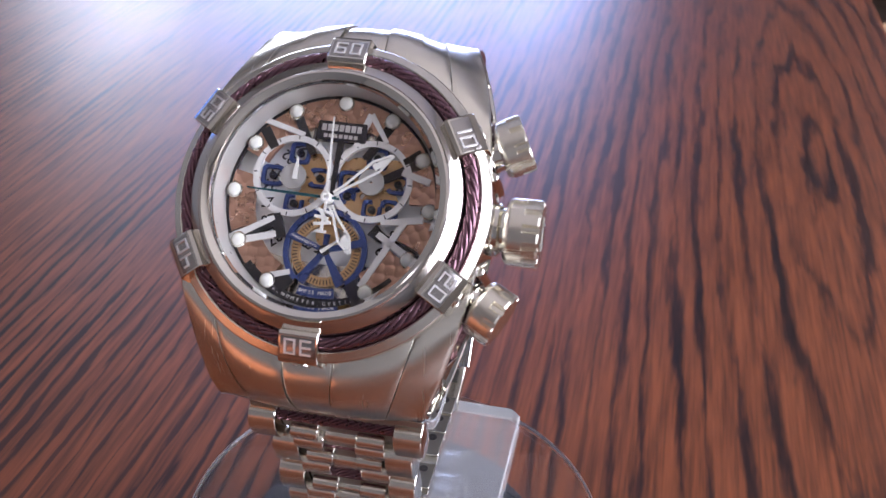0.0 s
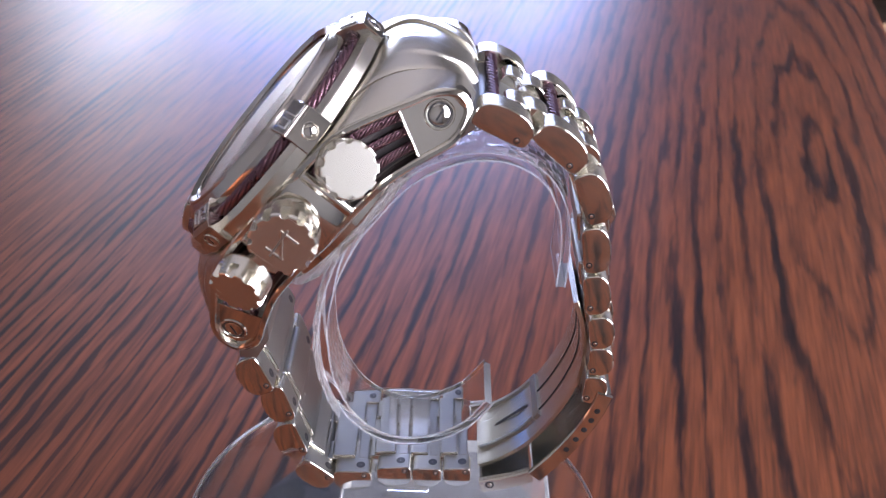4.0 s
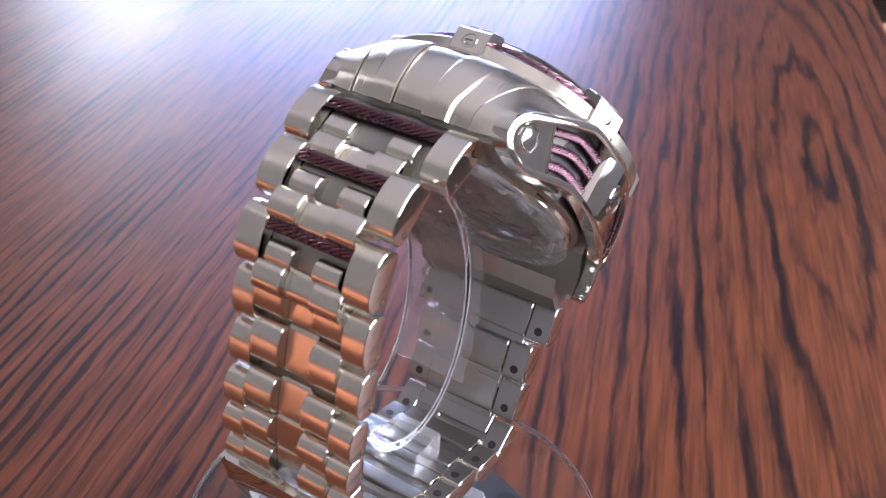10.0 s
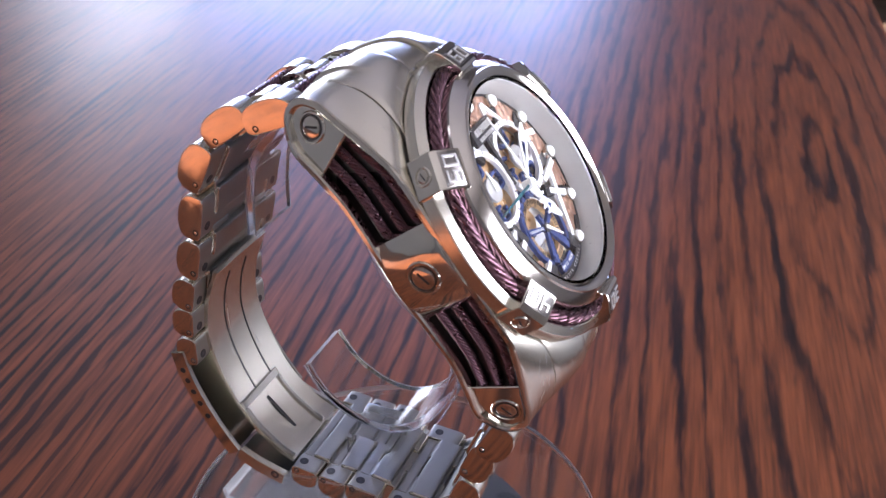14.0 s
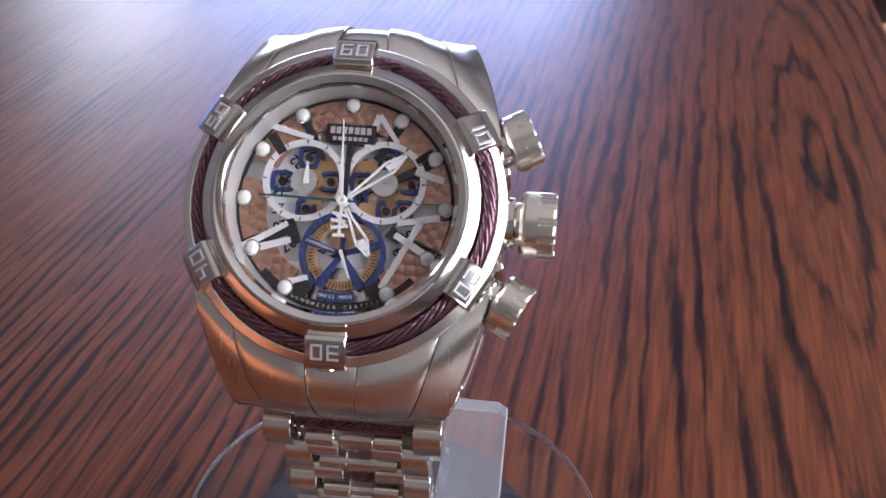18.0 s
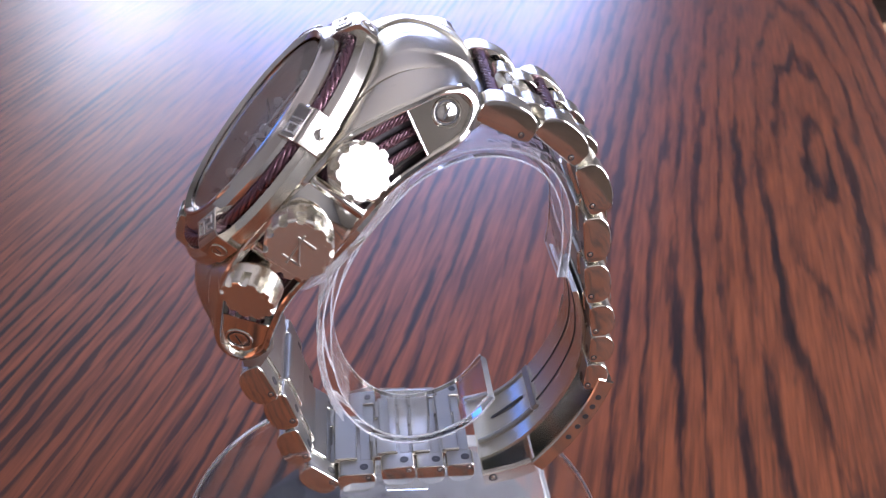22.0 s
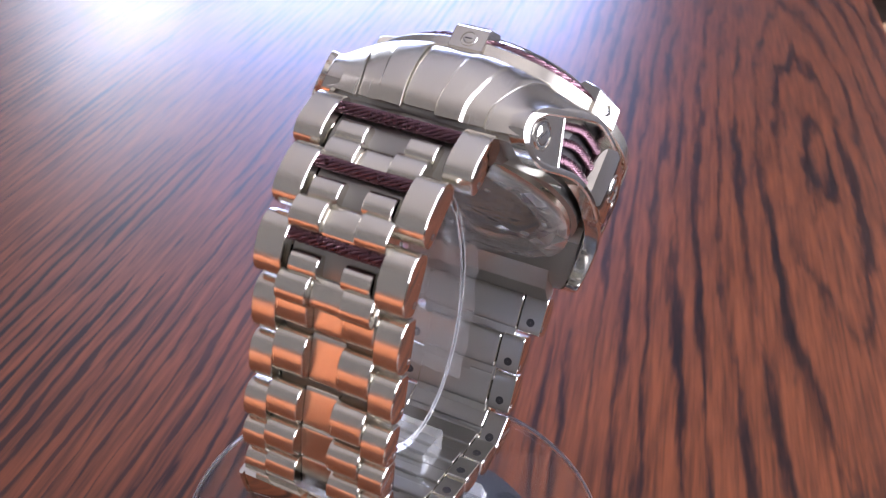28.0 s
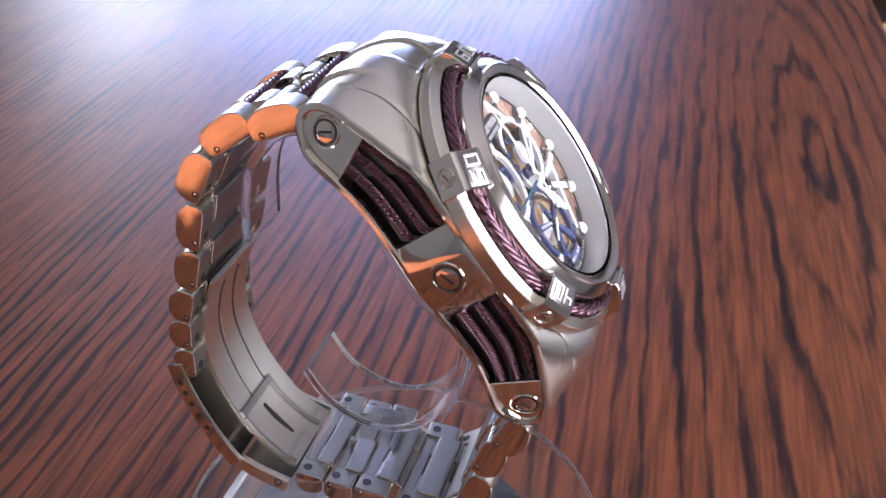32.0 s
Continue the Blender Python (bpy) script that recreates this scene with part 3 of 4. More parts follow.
def flank(k):
    """One recessed flank of the case, k -1 for the 9 o'clock side and 1 for the crown side."""
    rows = []
    for d, lift in ((0.0, -2.6), (0.0, -0.1), (0.3, 0.15), (0.9, 0.2), (1.2, 0.0), (1.25, -3.0)):
        loop = inset_loop(OUTLINE, d)
        rows.append([(k * (flank_x(y) + lift), y, z) for y, z in loop])
    bm, _ = grid(rows, False, True)
    rim = part("flank_frame", bm, polished, watch, "polished frame round a recessed case flank")
    inner = inset_loop(OUTLINE, 1.4)
    # floor of the recess, its steel darkened to stand for shade
    up, low = [], []
    ys = [-29.5 + 59 * i / 40 for i in range(41)]
    for y in ys:
        zs = sorted(crossings(inner, y))
        if len(zs) >= 2:
            up.append((y, zs[-1]))
            low.append((y, zs[0]))
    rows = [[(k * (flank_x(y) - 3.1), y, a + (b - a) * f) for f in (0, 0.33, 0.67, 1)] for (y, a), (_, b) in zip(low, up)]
    part("recess", grid(rows)[0], shaded_steel, rim, "recess floor with shade in its colour")
    # plates with screws at the lugs and in the middle
    for s in (-1, 1):
        plate = [p for p in inset_loop(OUTLINE, 1.22) if s * p[0] > 23.9 + (p[1] + 8.3) * 0.5]
        flat_plate("lug_plate", plate, k, -3.0, -0.75, rim)
        (ya, za), (yb, zb) = plate[0], plate[-1]
        x = LUG_SLOPE[k]
        bar_pts = [(k * (flank_x(27.3) - x * (abs(y) - 27.3) - 0.72), y, z) for y, z in ((ya, za), ((ya + yb) / 2, (za + zb) / 2), (yb, zb))]
        part("plate_lip", tube(bar_pts, 0.2, 6), polished, rim, "bright lip along the plate's edge")
    mid = []
    bend = ((-6.6, -1.9), (-6.2, -1.0), (-4.9, -0.1), (-3.6, 0.5), (-3.0, 0.72), (-1, 0.78), (2.4, 0.78), (3.6, 0.70), (4.3, 0.58), (6.0, 0.05), (7.4, -0.45), (7.8, -1.3))
    for y, _ in bend:
        zs = sorted(crossings(inset_loop(OUTLINE, 0.7), y))
        mid.append((y, zs[0], zs[-1]))
    rows = []
    for i, (y, a, b) in enumerate(mid):
        hi = bend[i][1]
        x = flank_x(y)
        rows.append([(k * (x - 2.8), y, a), (k * (x + hi - 0.2), y, a), (k * (x + hi), y, a + 0.6), (k * (x + hi), y, b - 0.6), (k * (x + hi - 0.2), y, b), (k * (x - 2.8), y, b)])
    bm, vs = grid(rows)
    bm.faces.new(vs[0])
    bm.faces.new(vs[-1])
    part("bridge", bm, polished, rim, "polished bridge across the flank")
    if k > 0:
        for y in (7.3, -7.9):
            rod = lathe([(0.05, 0), (0.75, 0), (0.95, 0.2), (0.95, 10.0), (0.75, 10.2), (0.05, 10.2)], 20, closed=False)
            part("crown_guard", rod, polished, rim, "polished steel rod beside the crown", at=Matrix.Translation((flank_x(y) + 0.2, y, -12.9)))
    for y, z, r, lift in ((27.4, -13.7, 2.0, -0.72), (-27.4, -13.7, 2.0, -0.72), (0.3, -7.6, 2.2, 0.75)):
        if y == 0.3 and k > 0:
            continue
        tip = -LUG_SLOPE[k] * y / max(abs(y), 27.3)
        nrm = Vector((k, -tip, 0)).normalized()
        at = basis((k * ((24.8 - 5.3 - LUG_SLOPE[k] * (abs(y) - 27.3) if abs(y) > 20 else flank_x(y)) + lift), y, z), Vector((0, 0, 1)).cross(nrm), (0, 0, 1), nrm)
        tall = Matrix.Scale(r / 2, 4)
        piece("screw", SCREW, rim, "polished slotted screw", at @ tall)
        piece("screw_seat", SEAT, rim, "dark ring for the shaded groove round the screw", at @ tall)
        piece("screw_slot", SLOT, rim, at=at @ Matrix.Rotation(0.6 + 0.9 * y * k, 4, "Z") @ tall)
    # three cables in each half
    for s in (-1, 1):
        for f in (0.17, 0.5, 0.83):
            path = []
            for i in range(41):
                y = s * (5.6 + 19.2 * i / 40)
                zs = sorted(crossings(inner, y))
                path.append((k * (flank_x(y) - 2.1), y, zs[0] + (zs[-1] - zs[0]) * f))
            part("flank_cable", rope(path, 0.76, 7, 6.0), purple, rim, "purple twisted steel cable")
    return rim


def crossings(loop, y):
    out = []
    n = len(loop)
    for i in range(n):
        (a, za), (b, zb) = loop[i], loop[(i + 1) % n]
        if (a - y) * (b - y) <= 0 and a != b:
            out.append(za + (zb - za) * (y - a) / (b - a))
    return out


def flat_plate(name, loop, k, low, high, parent):
    bm = bmesh.new()
    # flat, tangent to the flank at its screw
    def plane(y):
        return flank_x(27.3) - LUG_SLOPE[k] * (abs(y) - 27.3)

    a = [bm.verts.new((k * (plane(y) + low), y, z)) for y, z in loop]
    b = [bm.verts.new((k * (plane(y) + high), y, z)) for y, z in loop]
    n = len(loop)
    for i in range(n):
        bm.faces.new((a[i], a[(i + 1) % n], b[(i + 1) % n], b[i]))
    bm.faces.new(b)
    return part(name, bm, polished, parent, smooth=False)


SCREW = finish(screw_mesh(2.0, 0.8), polished, "screw")
# dark ring and bar laid on as the shade of groove and slot
SEAT = finish(lathe([(1.74, 0.02), (1.98, 0.02), (1.98, -0.12), (1.74, -0.12)], 28), shade_fill, "screw_seat")
SLOT = finish(slot_mesh(2.0), shade_fill, "slot", smooth=False)
flank(-1)
flank(1)


def knob(name, r, x0, x1, teeth, at, label):
    """A fluted steel knob along its own z."""
    n = teeth * 8
    rows = []
    for z, k, deep in ((x0, 0.86, 0), (x0 + 0.5, 0.97, 0.0), (x0 + 0.9, 1.0, 0.0), (x0 + (x1 - x0) * 0.52, 1.0, 0.0), (x0 + (x1 - x0) * 0.53, 1.0, 0.8), (x1 - 0.4, 1.0, 0.8), (x1 - 0.1, 0.97, 0.65), (x1, 0.93, 0.45)):
        row = []
        for i in range(n):
            a = TAU * i / n
            g = 1.0 if i % 8 in (0, 1, 2) else 0.0
            rr = r * k - deep * g
            row.append((rr * math.cos(a), rr * math.sin(a), z))
        rows.append(row)
    bm, vs = grid(rows, False, True)
    bm.faces.new(vs[0])
    bm.faces.new(vs[-1])
    ob = part(name, bm, brushed, watch, label, at=at)
    ob.data.set_sharp_from_angle(angle=radians(14))
    return ob


def crown_side():
    east = basis((0, -0.3, -6.3), (0, 1, 0), (0, 0, 1), (1, 0, 0))
    crown = knob("crown", 5.45, 27.6, 33.3, 12, east, "fluted steel screw-down crown")
    part("stem", lathe([(0.2, 22), (3.9, 22), (4.3, 24.5), (4.3, 26.6), (3.6, 27), (3.6, 28), (0.2, 28)], 40, closed=False), polished, crown)
    bm = bmesh.new()
    for a, b, c, d in ((-1.9, -1.7, -1.9, 1.7), (1.9, -1.7, 1.9, 1.7), (-1.9, -1.4, 1.9, 1.4), (-2.7, 0.3, 2.7, 0.9)):
        tube([(a, b, 33.32), (c, d, 33.32)], 0.2, 5, bm=bm)
    part("emblem", bm, satin, crown, "engraved emblem of crossed lines")
    for s in (1, -1):
        ang = radians(27 * s)
        axis = Vector((math.cos(ang), math.sin(ang), 0))
        at = basis((0, 0, -7.0), (-math.sin(ang), math.cos(ang), 0), (0, 0, 1), axis)
        push = knob("pusher", 4.75, 27.6, 32.5, 10, at, "fluted steel chronograph pusher")
        part("stem", lathe([(0.2, 20), (3.0, 20), (3.0, 28), (0.2, 28)], 32, closed=False), polished, push)


crown_side()


FIELD = finish(box(-2.75, 2.75, -1.62, 1.62, 0.0, 0.1, 0.04), field_steel, "field")


# strokes of square figures: top, upper and lower sides, middle, bottom
STROKES = {"0": "TLRlrB", "1": "Rr", "2": "TRMlB", "3": "TRMrB", "4": "LRMr", "5": "TLMrB", "6": "TLlMrB"}


def block_figures(word):
    """Square raised figures as they are cut on the bezel's blocks."""
    bm = bmesh.new()
    w, h, k = 1.8, 2.5, 0.30
    for i, ch in enumerate(word):
        x = (i - 0.5) * 2.5
        for s in STROKES[ch]:
            if s in "TMB":
                y = {"T": h / 2 - k / 2, "M": 0.0, "B": k / 2 - h / 2}[s]
                box(x - w / 2, x + w / 2, y - k / 2, y + k / 2, -0.1, 0.14, bm=bm)
            else:
                sx = x + (w / 2 - k / 2) * (1 if s in "Rr" else -1)
                y0, y1 = (k / 2, h / 2 - k) if s in "LR" else (k - h / 2, -k / 2)
                if ch in "10" or (s in "Rr" and ch in "34"):
                    y0, y1 = (0.0, y1 + (k if ch in "14" else 0)) if s in "LR" else (y0 - (k if ch in "14" else 0), 0.0)
                box(sx - k / 2, sx + k / 2, y0, y1, -0.1, 0.14, bm=bm)
    return finish(bm, gleam_fill, "figures", smooth=False)


def bezel():
    ring = part("bezel", lathe([(23.9, -1.7), (25.5, -1.7), (25.7, -1.5), (25.7, 0.45), (25.55, 0.65), (24.35, 1.45), (24.1, 1.4), (24.0, 1.1), (24.0, 0.7), (21.75, 0.7), (21.6, 2.0),
                                (18.3, 2.0), (18.3, -2.7), (21.0, -2.7)], 160), brushed_ring, watch, "satin steel bezel with a cable groove")
    ring.data.set_sharp_from_angle(angle=radians(12))
    dome = [(21.70, 1.9), (21.72, 3.3), (21.60, 3.75), (21.3, 4.05), (19.95, 5.05), (19.75, 5.38), (19.35, 5.46), (19.12, 5.38), (18.32, 4.86), (18.24, 3.6), (18.3, 2.05), (20.0, 1.9)]
    cone = part("bezel_edge", lathe(dome, 160), cone_steel, ring, "satin ring with a polished edge round the crystal")
    cone.data.materials.append(polished)
    for f in cone.data.polygons:
        f.material_index = 1 if 0.0183 < f.center.xy.length < 0.0194 else 0
    cone.data.set_sharp_from_angle(angle=radians(16))
    part("groove", lathe([(23.95, 0.72), (23.95, 0.85), (21.8, 0.85), (21.8, 0.72)], 160), purple_dark, ring, "purple groove floor")
    for i in range(6):
        a0, a1 = radians(60 * i + 7.2), radians(60 * i + 52.8)
        path = [(22.88 * math.sin(a0 + (a1 - a0) * j / 56), 22.88 * math.cos(a0 + (a1 - a0) * j / 56), 1.92) for j in range(57)]
        part("bezel_cable", rope(path, 1.04, 6, 13.0, 6), purple, ring, "purple twisted steel cable")
    for i, word in enumerate(("60", "10", "20", "30", "40", "50")):
        m = Matrix.Rotation(-radians(60 * i), 4, "Z")
        prof = [(21.0, 3.6), (21.4, 4.75), (22.0, 4.85), (25.5, 3.15), (26.15, 2.5), (26.25, -1.5), (25.8, -1.85), (24.2, -1.85), (21.6, 0.8)]
        rows = [[(x, y, z) for y, z in prof] for x in (-3.15, -3.0, 3.0, 3.15)]
        rows = [[(x, 23.5 + (y - 23.5) * k, 1.0 + (z - 1.0) * k) for x, y, z in r] for r, k in zip(rows, (0.96, 1, 1, 0.96))]
        bm, vs = grid(rows, False, True)
        bm.faces.new(vs[0])
        bm.faces.new(vs[-1])
        block = part("bezel_block", bm, polished, ring, "steel block marked " + word, at=m)
        slope = math.atan2(3.15 - 4.85, 25.5 - 22.0)
        me = block_figures(word)
        piece_on_block("field", FIELD, block, Matrix.Translation((0, 23.75, 3.96)) @ Matrix.Rotation(slope, 4, "X"))
        piece_on_block("numeral", me, block, Matrix.Translation((0, 23.78, 4.12)) @ Matrix.Rotation(slope, 4, "X"))
        piece_on_block("block_screw", SCREW, block, basis((0, 26.25, 0.4), (1, 0, 0), (0, 0, -1), (0, 1, 0)) @ Matrix.Scale(0.58, 4))
        piece_on_block("screw_slot", SLOT, block, basis((0, 26.25, 0.4), (1, 0, 0), (0, 0, -1), (0, 1, 0)) @ Matrix.Rotation(0.7 * i, 4, "Z") @ Matrix.Scale(0.58, 4))
    return ring


def piece_on_block(name, me, block, at):
    # deeper pieces of the bezel hang directly under the ring, beside their block
    m = block.matrix_basis.copy()
    ob = piece(name, me, block.parent)
    a = at.copy()
    a.translation = a.translation * MM
    ob.matrix_basis = m @ a
    return ob


bezel()
crystal = part("crystal", lathe([(0.05, 3.4), (18.2, 3.4), (18.2, 4.1), (17.7, 4.6), (0.05, 4.75)], 120, closed=False), crystal_mat, watch, "flat sapphire crystal")
crystal.visible_shadow = False
part("inner_flange", lathe([(18.28, 3.3), (17.95, 3.25), (17.2, -1.2), (18.28, -1.2)], 120), flange, watch, "grey sloping flange round the dial")

# ---------------- dial and movement ----------------
dial = part("dial_plate", lathe([(0.1, -3.4), (17.9, -3.4), (17.9, -2.5), (0.1, -2.5)], 96, closed=False), silver_dial, watch, "frosted silver date disc")


def ring_plate(name, cx, cy, r0, r1, z0, z1, mat, a0=0.0, a1=360.0, label=""):
    bm = lathe([(r0, z0), (r1, z0), (r1, z1), (r0, z1)], 60, start=radians(a0), end=radians(a1))
    return part(name, bm, mat, dial, label, at=Matrix.Translation((cx, cy, 0)))


def bar(name, x0, y0, x1, y1, w0, w1, z0, z1, mat, label=""):
    d = Vector((x1 - x0, y1 - y0)).normalized()
    n = Vector((-d.y, d.x))
    pts = [(x0 + n.x * w0 / 2, y0 + n.y * w0 / 2), (x0 - n.x * w0 / 2, y0 - n.y * w0 / 2), (x1 - n.x * w1 / 2, y1 - n.y * w1 / 2), (x1 + n.x * w1 / 2, y1 + n.y * w1 / 2)]
    return part(name, solid(pts, z0, z1), mat, dial, label, smooth=False)


def scaled_sector(a0, a1, r0=12.6, r1=17.15):
    """A copper sector pressed into rows of overlapping round scales."""
    n, m = int((a1 - a0) * 2.2), 34

    def lift(r, a):
        best = 0.0
        row = int((r - r0) / 1.3)
        for q in (row - 1, row, row + 1, row + 2):
            rc = r0 + q * 1.3
            col = a * 15 / 2.15 + 0.5 * (q % 2)
            for c in (math.floor(col), math.floor(col) + 1):
                d = math.hypot((col - c) * 2.15, r - rc)
                best = max(best, 0.40 - 0.30 * (d / 1.35) ** 2 - 0.12 * (r - rc))
        return best

    rows = []
    for i in range(n + 1):
        a = radians(a0 + (a1 - a0) * i / n)
        pts = [(r0 + (r1 - r0) * j / m) for j in range(m + 1)]
        rows.append([(r * math.sin(a), r * math.cos(a), -1.05 + lift(r, a)) for r in pts] + [(r1 * math.sin(a), r1 * math.cos(a), -1.6), (r0 * math.sin(a), r0 * math.cos(a), -1.6)])
    bm, vs = grid(rows, False, True)
    bm.faces.new(vs[0])
    bm.faces.new(vs[-1])
    return part("copper_sector", bm, copper, dial, "hammered copper dial sector")


# hammered copper sectors of the outer ring
for a0, a1 in ((-66, -34), (-27, 27), (34, 58), (64, 86), (96, 113), (122, 150), (210, 238), (247, 282)):
    scaled_sector(a0, a1)
ring_plate("outer_track", 0, 0, 16.8, 17.25, -1.3, -0.6, black_plate, 0, 360, "thin black minute track")
# dark spokes between the copper sectors
for a in (-30, 31, 61, 117, 242):
    s, c = math.sin(radians(a)), math.cos(radians(a))
    bar("spoke", 8.5 * s, 8.5 * c, 16.3 * s, 16.3 * c, 1.1, 1.6, -1.4, -0.55, black_plate)
# bright silver fork bridges
for x0, y0, x1, y1, w0, w1 in ((-8.6, -3.7, -16.2, -8.3, 1.0, 1.5), (-7.9, -6.3, -16.2, -8.8, 1.3, 1.5), (8.6, -2.6, 15.2, -1.4, 1.1, 1.4), (8.4, -4.4, 13.6, -7.4, 1.3, 1.4), (12.4, -2.0, 6.9, -13.0, 1.3, 1.2), (2.6, 9.2, 4.4, 14.6, 1.0, 1.4),
                               (4.4, 14.6, 7.6, 10.2, 1.2, 0.9), (-13.0, 12.0, -6.0, 10.2, 1.2, 1.0), (10.8, 5.8, 15.4, 4.6, 1.2, 1.4), (-4.6, -12.0, -8.6, -13.2, 1.0, 1.3)):
    bar("fork", x0, y0, x1, y1, 0.8 * w0, 0.8 * w1, -1.0, -0.35, silver_bright, "brushed silver fork bridge")
# gilt plates, blue frames and sub-dials


def blue_frame(x, y, w, h, gap=None, thick=0.62):
    """A rounded rectangular frame of blued steel, open towards one side, round a dark jewel screw."""
    outer, inner = [], []
    n = 40
    for i in range(n + 1):
        a = TAU * i / n if gap is None else radians(gap) + 0.62 + (TAU - 1.24) * i / n
        c, s = math.cos(a), math.sin(a)
        k = (abs(c) ** 4.5 + abs(s) ** 4.5) ** (-1 / 4.5)
        outer.append((x + c * k * w / 2, y + s * k * h / 2))
        inner.append((x + c * k * (w / 2 - thick), y + s * k * (h / 2 - thick)))
    rows = [[(*o, -2.1), (*o, -1.42), (*[a + (b - a) * 0.12 for a, b in zip(o, q)], -1.3), (*[a + (b - a) * 0.88 for a, b in zip(o, q)], -1.3), (*q, -1.42), (*q, -2.1)] for o, q in zip(outer, inner)]
    bm, vs = grid(rows, False, True)
    if gap is not None:
        bm.faces.new(vs[0])
        bm.faces.new(vs[-1])
    part("blue_frame", bm, blue_bridge, dial, "blued steel frame of the movement")
    ring_plate("jewel_screw", x, y, 0.12, 0.62, -2.2, -1.5, black_plate)


for x, y, r in ((-3.6, 4.4, 3.3), (4.6, 1.6, 3.4), (0.2, 5.0, 2.2), (-3.6, 0.0, 2.6), (3.2, 5.4, 2.4), (7.6, 0.4, 3.0), (9.0, 5.6, 2.4)):
    ring_plate("gilt_plate", x, y, 0.5, r, -2.6, -2.05, gold_plate)
for x, y in ((-6.8, 3.4), (6.0, 3.8)):
    ring_plate("sub_dial_ring", x, y, 5.65, 6.65, -1.2, -0.5, silver_bright, 0, 360, "brushed silver sub-dial ring")
    for i in range(12):
        a = TAU * i / 12
        bar("sub_tick", x + 5.95 * math.sin(a), y + 5.95 * math.cos(a), x + 6.6 * math.sin(a), y + 6.6 * math.cos(a), 0.17, 0.17, -0.52, -0.44, print_ink)
    ring_plate("sub_hub", x, y - 0.1, 0.2, 2.1, -1.0, -0.5, flange, 0, 360, "grey sub-dial hub")
    blue_frame(x + 0.2, y + 4.0, 3.4, 3.6)
    blue_frame(x - 3.7, y - 0.1, 3.8, 3.4, 0)
    blue_frame(x + 4.1, y + 0.2, 3.6, 3.3, 180)
    blue_frame(x + 0.5, y - 4.3, 3.2, 3.2, 60)
for x, y, w, h, g in ((1.6, -1.9, 2.8, 2.6, 130), (9.3, -0.2, 3.0, 3.2, 200), (2.2, 1.2, 2.6, 2.4, 300)):
    blue_frame(x, y, w, h, g)
# black bars of the dial's skeleton
for x0, y0, x1, y1, w0, w1 in ((0.0, 9.8, 0.0, 1.0, 1.0, 0.7), (-8.4, -3.0, -7.2, -6.8, 1.3, 2.0), (7.4, -3.8, 9.4, -5.2, 2.2, 1.4), (-4.6, -12.6, -6.6, -15.0, 2.4, 2.8), (5.2, -12.6, 7.2, -14.8, 2.4, 2.8), (-10.6, 7.6, -12.8, 10.6, 1.5, 1.7), (10.8, 7.4, 13.4, 9.2, 1.0, 1.3)):
    bar("skeleton_bar", x0, y0, x1, y1, w0, w1, -1.2, -0.42, black_plate, "black bar of the skeleton dial")
# small seconds
CX, CY = 0.4, -8.0
ring_plate("sub_dial_gilt", CX, CY, 4.2, 5.6, -1.7, -1.1, gold_plate, 0, 360, "gilt seconds ring")
ring_plate("gilt_plate", CX - 0.4, CY + 2.6, 0.4, 1.9, -2.6, -2.0, gold_plate)
for i in range(60):
    a = TAU * i / 60
    bar("seconds_tick", CX + 4.6 * math.sin(a), CY + 4.6 * math.cos(a), CX + 5.4 * math.sin(a), CY + 5.4 * math.cos(a), 0.15, 0.15, -1.12, -1.02, print_ink)
ring_plate("blue_hoop", CX, CY, 5.95, 6.8, -1.2, -0.5, blue_bridge, -140, 140, "blue arched bridge")
for a, r0, r1, w in ((-72, 0.6, 6.4, 1.3), (72, 0.6, 6.4, 1.3), (212, 0.6, 6.2, 1.7), (146, 0.6, 6.2, 1.7), (0, 0.6, 2.6, 0.9)):
    s, k = math.sin(radians(a)), math.cos(radians(a))
    bar("blue_arm", CX + r0 * s, CY + r0 * k, CX + r1 * s, CY + r1 * k, 0.75, w, -0.9, -0.3, blue_bridge, "blue arm of the seconds bridge")
ring_plate("blue_hub", CX, CY, 0.2, 0.85, -0.9, -0.1, black_plate)
# arm's fine print
for i, ch in enumerate("CHRONOGRAPH"):
    me = lettering(ch, 0.62, 0.02)
    me.materials.append(hand_white)
    a = radians(-72)
    r = 5.9 - 0.43 * i
    piece("lettering", me, dial, at=Matrix.Translation((CX + r * math.sin(a), CY + r * math.cos(a), -0.27)) @ Matrix.Rotation(radians(-18), 4, "Z"))
bm = lathe([(14.05, -0.95), (15.65, -0.95), (15.65, -0.35), (14.05, -0.35)], 16, start=radians(168.5), end=radians(191))
part("blue_label", bm, blue_bridge, dial, "curved blue label at the foot of the dial")
ring_plate("dark_band", 0, 0, 15.75, 17.1, -1.1, -0.5, black_plate, 134, 226, "black band with white print")


def curved_print(word, r, middle, step, size, z):
    """Letters that stand along the dial's lower rim, read from the centre."""
    for i, ch in enumerate(word):
        if ch == " ":
            continue
        a = radians(middle - step * (i - (len(word) - 1) / 2))
        me = lettering(ch, size, 0.03)
        me.materials.append(hand_white)
        piece("lettering", me, dial, at=Matrix.Translation((r * math.sin(a), r * math.cos(a), z)) @ Matrix.Rotation(math.pi - a, 4, "Z"))


curved_print("SWISS MADE", 14.85, 180, 2.15, 0.85, -0.3)
curved_print("CHRONOMETER CERTIFIED", 16.45, 180, 3.0, 0.74, -0.45)
